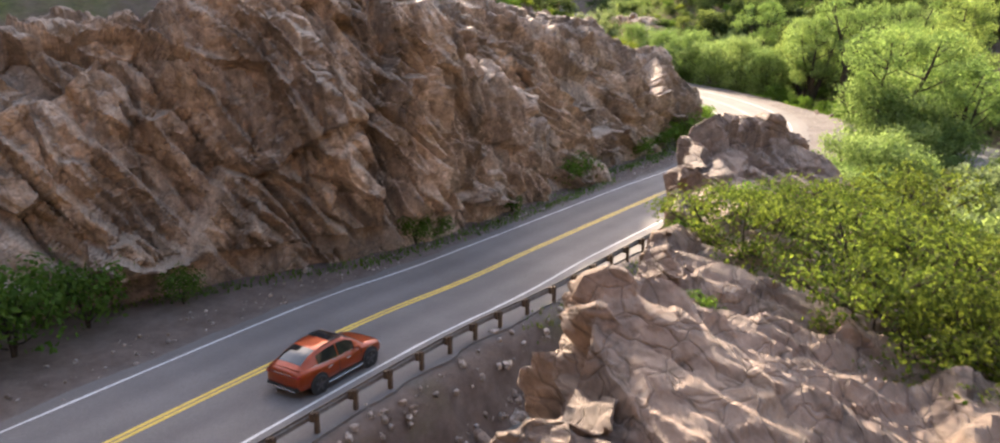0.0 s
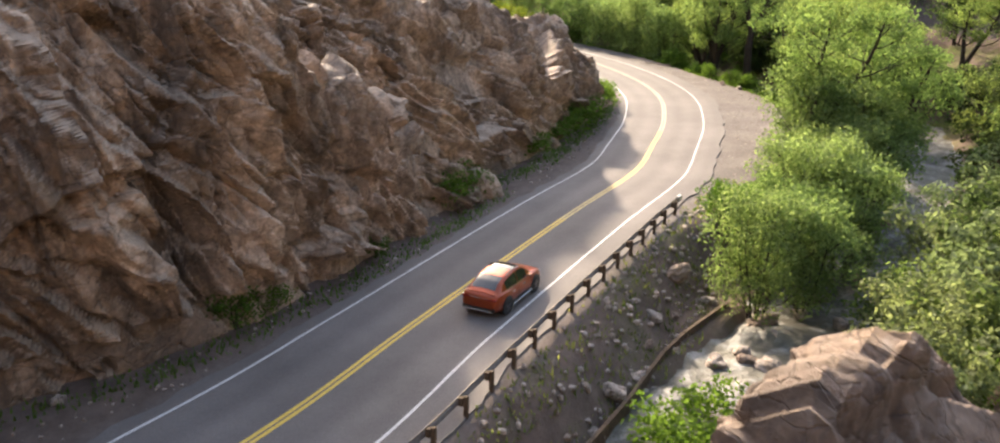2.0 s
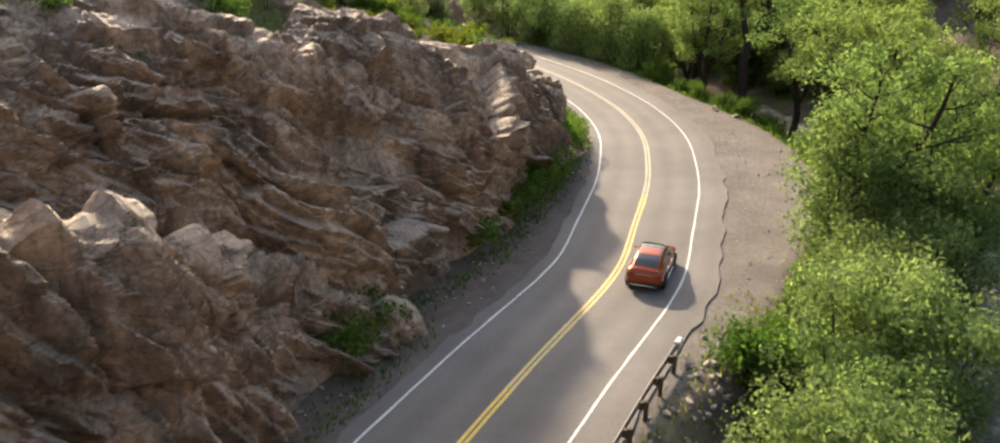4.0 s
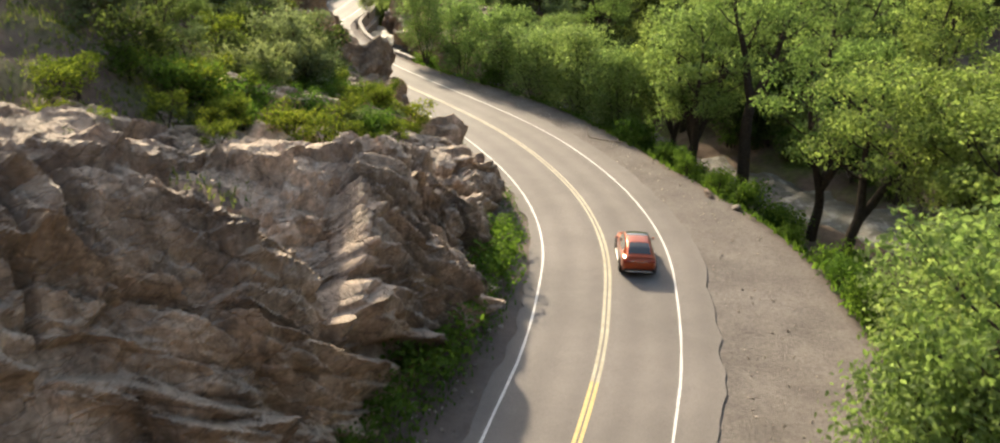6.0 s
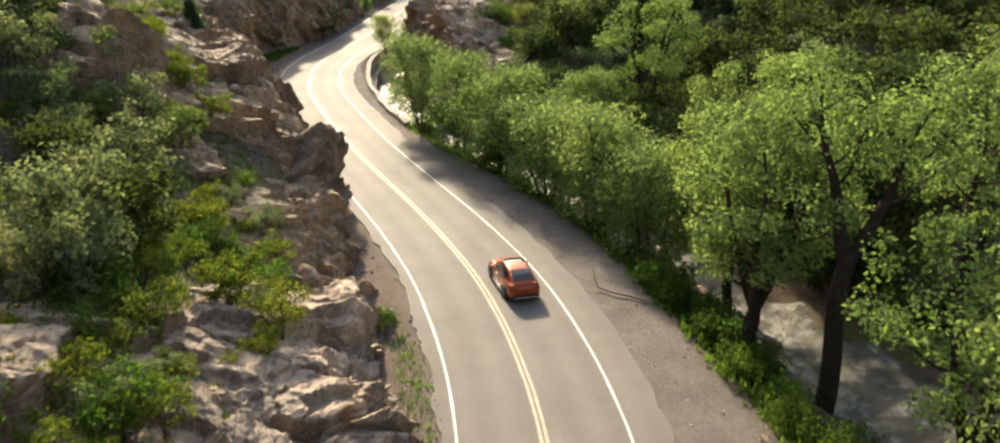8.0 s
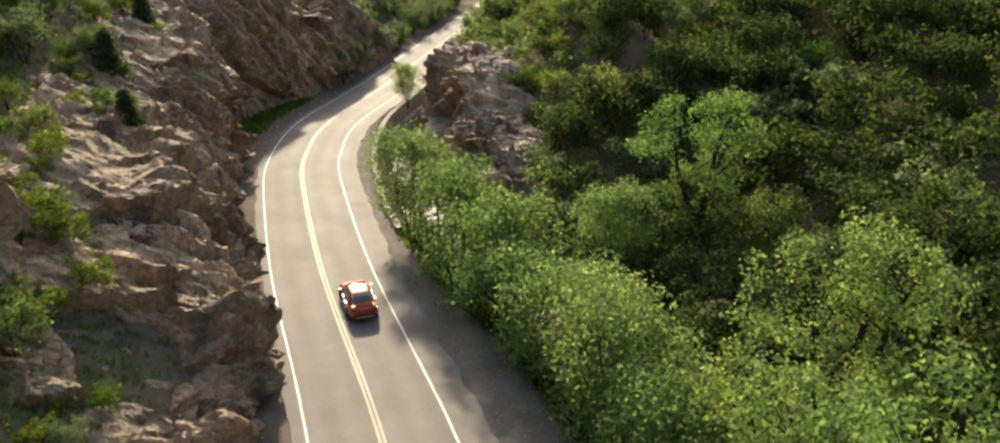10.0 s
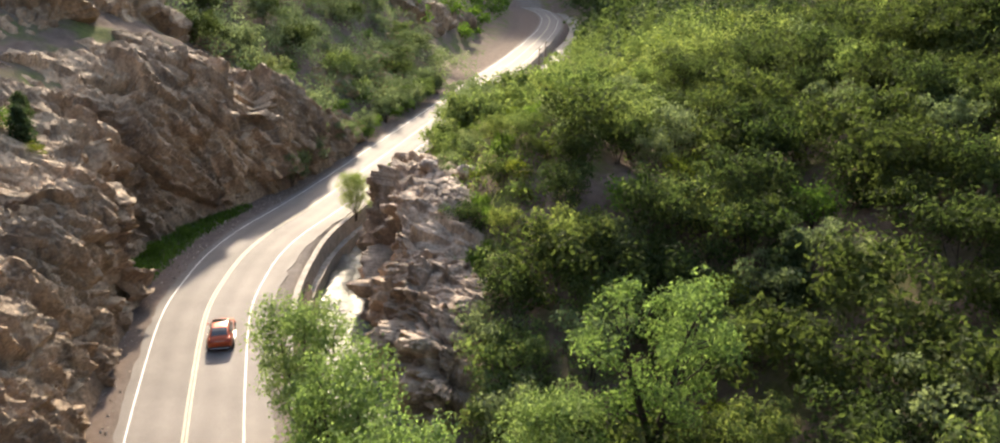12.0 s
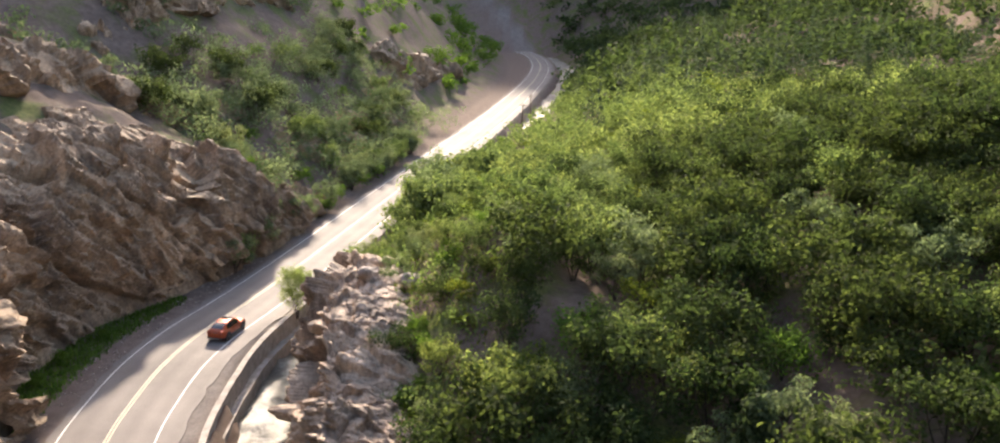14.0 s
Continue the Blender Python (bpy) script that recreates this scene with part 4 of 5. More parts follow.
def conifer(name, seed, height, spread, label, count=3600):
    rng = np.random.default_rng(seed)
    root = new(name)
    pieces = [tube([(0, 0, -0.4), (0.05, 0, height * 0.5), (0, 0.04, height)], [0.16, 0.1, 0.02])]
    tips = []
    for k in range(46):
        z = height * (0.08 + 0.9 * k / 46)
        r = spread * (1 - z / height) ** 0.8 * rng.uniform(0.75, 1.15)
        yaw = k * 2.4
        path = np.array([(0, 0, z), (math.cos(yaw) * r * 0.6, math.sin(yaw) * r * 0.6, z - 0.05 * r), (math.cos(yaw) * r, math.sin(yaw) * r, z - 0.2 * r)])
        pieces.append(tube(path, [0.035, 0.02, 0.008], 5))
        tips += [path[1], path[2], (path[1] + path[2]) / 2, path[1] * 0.5 + path[0] * 0.5]
    tips = np.array(tips)
    radii = 0.16 * spread * rng.uniform(0.7, 1.3, len(tips)) + 0.12
    child("trunk", mesh_of("trunk", *joined(pieces), BARK, True), root)
    child("crown", mesh_of("crown", *leaves(rng, tips, radii, count, 0.13, 0.6), LEAF_FIR), root)
    return tagged(root, label, "conifer tree", "conifers")


def spreading(rng, height, spread, leaders, fork, r0, lean, branches, bare, rise):
    """A forked trunk with upright leaders, ascending branches and twigs, and the places of the leaf clumps."""
    pieces, tips = [], []
    u = np.linspace(0, 1, 6)[:, None]
    top = np.array([lean * height * fork, 0.0, height * fork])
    trunk = top * u + 0.02 * height * np.sin(u * (4, 3, 0) + rng.uniform(0, 6, 3)) * (1, 1, 0) * u
    trunk[0] = (0, 0, -0.5)
    if fork > 0.02:
        pieces.append(tube(trunk, r0 * (1.15 - 0.3 * u[:, 0]), 9))
    for k in range(leaders):
        yaw = 2 * math.pi * k / leaders + rng.uniform(-0.5, 0.5)
        high = height * rng.uniform(0.78, 1.0) * (1.0 if k else 1.05)
        w = np.linspace(0, 1, 9)[:, None]
        reach = spread * rng.uniform(0.35, 0.65)
        way = np.array([math.cos(yaw) * reach + lean * (high - trunk[-1][2]), math.sin(yaw) * reach, 0])
        path = trunk[-1] + way * w ** 0.85 + np.array([0, 0, high - trunk[-1][2]]) * w + 0.018 * height * np.sin(w * 7 + rng.uniform(0, 6, 3)) * (1, 1, 0) * w
        if fork <= 0.02:
            path[0] = (0.12 * math.cos(yaw), 0.12 * math.sin(yaw), -0.4)
        thick = r0 * (0.78 if leaders < 4 else 0.6)
        pieces.append(tube(path, thick * (1 - 0.88 * w[:, 0]) + 0.012, 7))
        tips += [path[-1], path[-2]]
        for j in range(branches):
            at = bare + (0.97 - bare) * (j + rng.random()) / branches
            base = np.array([np.interp(at, w[:, 0], path[:, i]) for i in range(3)])
            turn = yaw + (j * 2.4 + rng.uniform(-0.6, 0.6)) * 0.8
            full = math.sin(math.pi * min(max(0.16 + 0.80 * at, 0), 1)) ** 0.7
            length = spread * 0.62 * full * rng.uniform(0.7, 1.2)
            x = np.linspace(0, 1, 5)[:, None]
            limb = base + np.array([math.cos(turn), math.sin(turn), 0]) * length * x + np.array([0, 0, length * rise * rng.uniform(0.6, 1.3)]) * x ** 1.4
            limb = limb + 0.05 * length * np.sin(x * 6 + rng.uniform(0, 6, 3)) * x
            pieces.append(tube(limb, thick * 0.36 * (1 - 0.7 * at) * (1 - 0.85 * x[:, 0]) + 0.008, 5))
            tips += [limb[-1], limb[-2]]
            for side in (-1, 1, 0.3):
                twist = turn + side * rng.uniform(0.5, 1.1)
                twig = limb[2] + np.array([math.cos(twist), math.sin(twist), rise]) * length * rng.uniform(0.35, 0.6) * np.linspace(0, 1, 3)[:, None]
                pieces.append(tube(twig, [0.02, 0.014, 0.006], 4))
                tips.append(twig[-1])
    return pieces, np.array(tips)


def broad_tree(name, seed, height, spread, leaders, fork, r0, count, leaf, clump, mat, label, category, group, lean=0.0, branches=8, bare=0.2, rise=0.7, flat=0.85):
    rng = np.random.default_rng(seed)
    root = new(name)
    pieces, tips = spreading(rng, height, spread, leaders, fork, r0, lean, branches, bare, rise)
    child("trunk", mesh_of("trunk", *joined(pieces), BARK, True), root)
    tips = tips + rng.standard_normal(tips.shape) * clump * 0.25
    radii = clump * rng.uniform(0.45, 1.35, len(tips))
    child("crown", mesh_of("crown", *leaves(rng, tips, radii, count, leaf, flat), mat), root)
    return tagged(root, label, category, group)


KINDS = {
    "cotton_a": lambda: broad_tree("cottonwood_tree", 11, 15.0, 5.0, 3, 0.24, 0.34, 8600, 0.125, 0.72, LEAF_COTTON, "tall light-green cottonwood tree with dark forked trunk", "tree", "riverside trees", 0.04, 10, 0.12),
    "cotton_b": lambda: broad_tree("cottonwood_tree", 12, 14.0, 5.0, 2, 0.30, 0.36, 6400, 0.125, 0.75, LEAF_COTTON, "leaning light-green cottonwood tree with bare dark lower trunk", "tree", "riverside trees", 0.30, 10, 0.22),
    "cotton_bare": lambda: broad_tree("cottonwood_tree", 17, 16.5, 4.2, 2, 0.42, 0.40, 3400, 0.12, 0.8, LEAF_COTTON, "old cottonwood tree with thick dark trunk and half-bare limbs", "tree", "riverside trees", -0.02, 7, 0.30, 0.9),
    "willow": lambda: broad_tree("willow_tree", 13, 9.6, 3.4, 5, 0.0, 0.15, 10500, 0.12, 0.80, LEAF_WILLOW, "upright bright-green willow tree at the river's edge", "tree", "riverside trees", 0, 7, 0.14, 1.1, 1.1),
    "willow_low": lambda: broad_tree("willow_tree", 14, 8.4, 3.9, 4, 0.10, 0.16, 9500, 0.12, 0.85, LEAF_WILLOW, "spreading bright-green willow tree beside the water", "tree", "riverside trees", 0.05, 8, 0.12, 0.9, 1.0),
    "bush": lambda: plant("green_bush", 21, 2.4, 1.3, 4, 1200, 0.11, 0.55, LEAF_BUSH, "low fresh-green leafy bush", "bush", "green bushes", 0, 0.1, 0.04, 0.7, stems=3),
    "yellow": lambda: broad_tree("yellow_green_bush", 22, 2.6, 1.9, 4, 0.0, 0.045, 1500, 0.095, 0.36, LEAF_YELLOW, "loose yellow-green bush with young leaves", "bush", "yellow-green bushes", 0, 4, 0.2, 0.7),
    "yellow_near": lambda: broad_tree("yellow_green_bush", 32, 2.9, 2.3, 5, 0.0, 0.05, 6000, 0.052, 0.34, LEAF_YELLOW_SHADED, "dense yellow-green bush with small young leaves", "bush", "yellow-green bushes", 0, 6, 0.2, 0.6, 0.7),
    "grey": lambda: broad_tree("grey_green_shrub", 23, 4.2, 2.5, 4, 0.0, 0.07, 2300, 0.12, 0.55, LEAF_GREY, "grey-green flowering shrub with feathery crown", "shrub", "grey-green shrubs", 0, 4, 0.2, 0.8),
    "oak_a": lambda: broad_tree("scrub_oak", 24, 5.0, 3.0, 4, 0.0, 0.09, 2500, 0.145, 0.7, LEAF_DARK, "dark-green scrub oak on the hillside", "shrub", "hillside scrub", 0, 4, 0.15, 0.8),
    "oak_b": lambda: broad_tree("scrub_oak", 25, 4.2, 2.8, 4, 0.0, 0.08, 2500, 0.13, 0.62, LEAF_OAK, "mid-green scrub oak on the hillside", "shrub", "hillside scrub", 0, 4, 0.15, 0.7),
    "fir": lambda: conifer("fir_tree", 26, 9.0, 2.3, "slender dark-green fir tree"),
    "juniper": lambda: conifer("juniper", 27, 3.4, 1.5, "squat dark blue-green juniper on the rocky slope", 2600),
}
MADE, COUNT, SPILL = {}, {}, {}
MOST = {"bush": 280, "oak_a": 140, "oak_b": 150}


def grow(kind, x, y, scale=1.0, turn=0.0, z=None, tall=1.0):
    zz = land_at(x, y) if z is None else z
    m = Matrix.LocRotScale((x, y, zz - 0.05), Euler((0, 0, turn)), (scale, scale, scale * tall))
    if kind not in MADE:
        MADE[kind] = KINDS[kind]()
        MADE[kind].matrix_basis = m
        MADE[kind]["first"] = 1
        return MADE[kind]
    COUNT[kind] = COUNT.get(kind, 1) + 1
    if COUNT[kind] > MOST.get(kind, 999):
        SPILL.setdefault(kind, []).append(m)
        return None
    ob = copy_thing(MADE[kind], Matrix.Identity(4))
    ob.matrix_basis = m
    return ob


def thicket(kind, name, label):
    """The bushes of a kind past those that one could count, in one mesh."""
    crown = [c for c in MADE[kind].children if c.name.startswith("crown")][0].data
    co = np.empty(len(crown.vertices) * 3)
    crown.vertices.foreach_get("co", co)
    leaf = co.reshape(-1, 4, 3)[::2].reshape(-1, 3)
    mid = np.repeat(leaf.reshape(-1, 4, 3).mean(1), 4, 0)
    leaf = mid + (leaf - mid) * 1.3
    v = np.vstack([leaf @ np.array(m.to_3x3()).T + np.array(m.translation) for m in SPILL[kind]])
    tagged(new(name, mesh_of(name, v, np.arange(len(v)).reshape(-1, 4), crown.materials[0])), label, "shrubs", kind="stuff")


def plant_trees():
    rng = np.random.default_rng(40)
    # along the gravel and the river, nearest the road first
    rows = [("cotton_b", 43.7, 95.8, 1.0, 0.1), ("cotton_a", 46.5, 103.5, 1.0, 1.0), ("cotton_a", 42.6, 116.0, 1.05, 2.0), ("cotton_bare", 45.6, 112.8, 1.15, 2.8), ("cotton_a", 43.4, 117.5, 1.0, 4.0),
            ("willow", 40.6, 127.5, 1.05, 0.5), ("cotton_a", 44.6, 124.5, 0.95, 5.0), ("willow", 38.0, 133.5, 1.15, 1.5), ("willow_low", 35.2, 139.6, 1.2, 2.5), ("willow", 32.0, 145.6, 1.1, 3.5), ("willow", 28.6, 152.0, 1.05, 4.5),
            ("cotton_a", 48, 131, 1.0, 1.2), ("oak_a", 43.5, 138, 1.3, 3.3), ("oak_a", 39.4, 147.5, 1.2, 0.4), ("willow", 25.2, 158.0, 0.95, 0.3), ("willow", 47.6, 91.0, 1.0, 4.0), ("willow_low", 45.0, 84.6, 0.95, 1.0),
            ("willow", 38.8, 79.8, 0.95, 2.0), ("willow_low", 34.6, 73.2, 1.0, 3.0), ("willow_low", 31.6, 66.2, 0.9, 5.0), ("willow", 32.0, 70.6, 1.0, 0.0), ("willow", 36.6, 76.0, 1.0, 4.2), ("willow", 34.8, 69.0, 1.05, 1.4), ("cotton_b", 30.6, 70.2, 1.0, 0.0), ("cotton_a", 37.6, 70.5, 0.95, 0.6), ("cotton_a", 40.6, 77.0, 0.9, 2.4), ("cotton_a", 49, 93, 1.0, 3.0),
            ("cotton_b", 47.8, 87.5, 1.0, 1.7), ("cotton_a", 55, 118, 1.1, 1.7), ("oak_a", 53, 125, 1.6, 0.2), ("cotton_a", 57, 109, 1.0, 2.2), ("cotton_b", 62, 115, 1.0, 4.2), ("oak_a", 50.5, 139, 1.4, 3.9),
            ("willow", 20.3, 52.8, 0.80, 0.0), ("willow", 23.2, 53.3, 0.75, 1.0), ("willow", 28.1, 58.2, 0.85, 2.0), ("willow_low", 26.4, 60.4, 0.9, 3.0), ("willow_low", 28.8, 64.4, 0.8, 4.0), ("willow_low", 24.4, 57.2, 0.8, 2.0), ("willow", 34.2, 67.0, 0.90, 5.0),
            ("cotton_a", 45.8, 152.6, 0.95, 0.9), ("willow", 40.4, 152.0, 0.85, 2.9), ("oak_a", 58, 131, 1.5, 2.9), ("oak_a", 64, 124, 1.6, 5.1), ("oak_a", 56, 143, 1.4, 0.7), ("grey", 52.5, 141.5, 1.2, 0.3), ("grey", 66, 136, 1.5, 1.8), ("oak_a", 61, 137, 1.5, 1.1), ("grey", 57, 137, 1.3, 2.2)]
    for kind, x, y, s, turn in rows:
        grow(kind, x, y, s, turn)
    # understorey at the river's edge
    for k in range(150):
        i = rng.integers(*[int(np.argmin(abs(CENTRE[:, 1] - v))) for v in (64, 160)])
        e = np.interp(CENTRE[i, 1], EDGE[:, 0], EDGE[:, 1])
        p = CENTRE[i] + RIGHT[i] * (e + rng.uniform(0.8, 4.6))
        grow("bush", p[0], p[1], rng.uniform(0.5, 1.1), rng.uniform(0, 6))
    # the far bank under the tall trees
    for k in range(90):
        j = rng.integers(*sorted(int(np.argmin(abs(RIVER[:, 1] - v))) for v in (80, 158)))
        side = np.array([RIVER_HEAD[j, 1], -RIVER_HEAD[j, 0]])
        p = RIVER[j] - side * rng.uniform(4.6, 12)
        if land_at(*p) > -2.7:
            grow(str(rng.choice(["bush", "oak_a", "bush", "oak_b"])), p[0], p[1], rng.uniform(0.5, 0.95), rng.uniform(0, 6))
    # the far bank beside the first stretch
    for x, y, kind, s in ((27, 44, "grey", 1.2), (30.5, 48.5, "oak_a", 1.2), (32.5, 53, "grey", 1.3), (37, 57, "oak_b", 1.2), (41, 61, "grey", 1.2), (44, 66, "oak_a", 1.3), (49, 70, "oak_b", 1.3), (53, 76, "oak_a", 1.3),
                          (58, 82, "oak_a", 1.4), (61, 90, "oak_b", 1.4), (36, 48, "fir", 1.0), (42, 54, "fir", 1.1), (50, 62, "oak_a", 1.5), (57, 70, "fir", 1.3), (64, 78, "oak_a", 1.6), (66, 90, "cotton_a", 1.0), (63, 99, "cotton_b", 1.0), (60, 64, "oak_b", 1.5),
                          (25.5, 48.6, "oak_b", 1.00), (24.9, 43.9, "grey", 1.00), (29.7, 51.8, "grey", 1.20), (29.5, 48.2, "oak_b", 1.20), (21.9, 43.8, "bush", 0.90), (21.5, 46.5, "bush", 0.60), (22, 40.5, "bush", 1.1), (20, 38.5, "grey", 0.8), (47, 50, "oak_a", 1.5), (72, 84, "fir", 1.4), (70, 100, "cotton_a", 1.1), (55, 56, "oak_b", 1.5), (69, 72, "oak_a", 1.6), (75, 95, "oak_b", 1.6), (77, 108, "fir", 1.5), (72, 112, "oak_a", 1.6)):
        grow(kind, x, y, s, x * 1.3)


plant_trees()


def hill_plants():
    rng = np.random.default_rng(77)
    kinds = ["oak_b", "oak_b", "oak_a", "grey", "oak_b", "yellow", "oak_b", "oak_a", "grey", "bush"]
    spots = []
    tries = 0
    while len(spots) < 360 and tries < 9000:
        tries += 1
        x, y = rng.uniform(26, 92), rng.uniform(128, 236)
        _, rd = nearest(RIVER[::4], np.array([(x, y)]), RIVER_HEAD[::4])
        if -rd[0] < 6.0 or (x < 30 and 168 < y < 206) or (y < 136 and x < 52):
            continue
        if any((x - a) ** 2 + (y - b) ** 2 < 8.2 for a, b in spots):
            continue
        spots.append((x, y))
        kind = kinds[rng.integers(len(kinds))]
        # more dark oaks to the right: the slope's shade put into leaf colour
        if rng.random() < (x - 50) / 30:
            kind = "oak_a"
        near_edge = x < 42 and y > 170
        grow("yellow" if near_edge and rng.random() < 0.4 else kind, x, y, rng.uniform(0.8, 1.5) * (0.5 if near_edge else 1.0), rng.uniform(0, 6))
    for x, y, s in ((43.9, 184.4, 1.5), (57, 166, 1.1), (66, 176, 1.1)):
        grow("juniper" if x > 50 else "oak_a", x, y, s * (1.5 if x > 50 else 0.95), x)


hill_plants()


def left_plants():
    rng = np.random.default_rng(99)
    def at(y, d):
        i = int(np.argmin(abs(CENTRE[:, 1] - y)))
        return CENTRE[i] + RIGHT[i] * d
    # on the slopes above the rock
    for k in range(230):
        y = rng.uniform(14, 178) if k < 160 else rng.uniform(56, 128)
        foot, high, back = (np.interp(y, LEFT[:, 0], LEFT[:, j]) for j in (1, 2, 3))
        d = foot + back + (rng.uniform(4.0, 24) if k < 160 else rng.uniform(2.5, 10))
        p = at(y, -d)
        near = d < foot + back + 9
        kind = rng.choice(["yellow", "yellow", "bush"] if near else ["yellow", "oak_b", "grey", "grey", "bush", "oak_a"])
        grow(str(kind), p[0], p[1], rng.uniform(0.45, 0.85) if near else rng.uniform(0.6, 1.05), rng.uniform(0, 6), land_at(*p) + (0.35 if near else 0.0))
    # at the foot of the rock
    for y, d, s in ((27, 9.5, 1.5), (24, 8.6, 1.6), (21, 9.5, 1.7), (30, 9.8, 1.2), (33.5, 8.6, 0.7), (45, 6.3, 0.75), (46.5, 6.1, 0.6), (52.5, 5.9, 0.5), (60.2, 6.8, 0.9), (61.6, 7.0, 0.9), (63, 6.4, 0.6), (80.5, 6.6, 1.0), (83, 6.4, 1.1), (91, 5.9, 1.0), (94, 5.9, 0.9),
                    (86, 6.4, 0.9), (97, 5.9, 0.8), (76, 7.2, 0.7), (78, 7.0, 0.9), (88.5, 6.2, 0.7), (71, 7.4, 0.8), (186, 8.6, 0.5), (190, 8.6, 0.6), (195, 8.0, 0.5), (182, 8.0, 0.4), (153, 5.2, 0.3), (118.5, 6.2, 0.5)):
        p = at(y, -d)
        grow("bush", p[0], p[1], s, y * 1.1)
    for y, d, s in ((178, 13, 1.0), (182, 15, 1.1), (158, 12, 1.0), (166, 14, 1.2)):
        p = at(y, -d)
        grow("juniper", p[0], p[1], s, y)
    # between the first ridge and the river
    for x, y in ((12.0, 43.0), (14.6, 44.7), (14.6, 42.3), (12.4, 41.2)):
        grow("bush", x, y, 1.0, x)
    grow("willow", 19.6, 204.5, 0.55, 0.7, -0.3)
    # at the right edge of the far road
    for k in range(24):
        p = at(rng.uniform(207, 300), rng.uniform(6.4, 8.2))
        grow(str(rng.choice(["bush", "oak_b", "bush", "yellow"])), p[0], p[1], rng.uniform(1.0, 1.5), rng.uniform(0, 6))
    # along the left edge of the far road
    for k in range(46):
        p = at(rng.uniform(214, 300), -rng.uniform(6.0, 9.5))
        grow(str(rng.choice(["grey", "bush", "grey", "oak_b"])), p[0], p[1], rng.uniform(0.7, 1.2), rng.uniform(0, 6))
    # on the broken slope above the road, low on the ledges
    for k in range(70):
        y = rng.uniform(130, 178)
        foot, back = (np.interp(y, LEFT[:, 0], LEFT[:, j]) for j in (1, 3))
        p = at(y, -(foot + back + rng.uniform(2.5, 18)))
        grow(str(rng.choice(["yellow", "bush", "yellow", "oak_b"])), p[0], p[1], rng.uniform(0.4, 0.75), rng.uniform(0, 6), land_at(*p) + 0.3)
    # low bushes on the soil inside the bend
    for k in range(60):
        y = rng.uniform(94, 132)
        foot, back = (np.interp(y, LEFT[:, 0], LEFT[:, j]) for j in (1, 3))
        p = at(y, -(foot + back + rng.uniform(2.5, 13)))
        grow(str(rng.choice(["yellow", "bush", "yellow", "grey"])), p[0], p[1], rng.uniform(0.25, 0.5), rng.uniform(0, 6))
    # between the far road and the river
    for k in range(40):
        y = rng.uniform(212, 330)
        p = at(y, rng.uniform(7, 13))
        grow(str(rng.choice(["bush", "oak_b", "bush", "grey"])), p[0], p[1], rng.uniform(0.7, 1.3), rng.uniform(0, 6))
    # beyond the last cliff
    for k in range(75):
        y = rng.uniform(228, 330)
        foot, back = (np.interp(y, LEFT[:, 0], LEFT[:, j]) for j in (1, 3))
        p = at(y, -(foot + back + rng.uniform(2, 26)))
        grow(str(rng.choice(["grey", "oak_b", "bush", "grey", "oak_a"])), p[0], p[1], rng.uniform(0.7, 1.3), rng.uniform(0, 6))
    for k in range(18):
        grow(str(rng.choice(["oak_b", "grey", "oak_b"])), rng.uniform(26, 33), rng.uniform(214, 264), rng.uniform(1.1, 1.5), rng.uniform(0, 6))
    grow("fir", 31.5, 217.3, 0.62, 0.0)
    for k in range(30):
        x, y = rng.uniform(29, 40), rng.uniform(200, 265)
        grow(str(rng.choice(["bush", "oak_b", "yellow"])), x, y, rng.uniform(0.8, 1.2), rng.uniform(0, 6))
    # on top of the outcrop across the river
    for k in range(42):
        x, y = rng.uniform(29.5, 41), rng.uniform(172, 210)
        if (x - 33.4) ** 2 + (y - 192) ** 2 > 5 and (x - 29.4) ** 2 + (y - 191.6) ** 2 > 5:
            grow(str(rng.choice(["bush", "yellow", "bush", "grey"])), x, y, rng.uniform(0.4, 0.75), rng.uniform(0, 6))
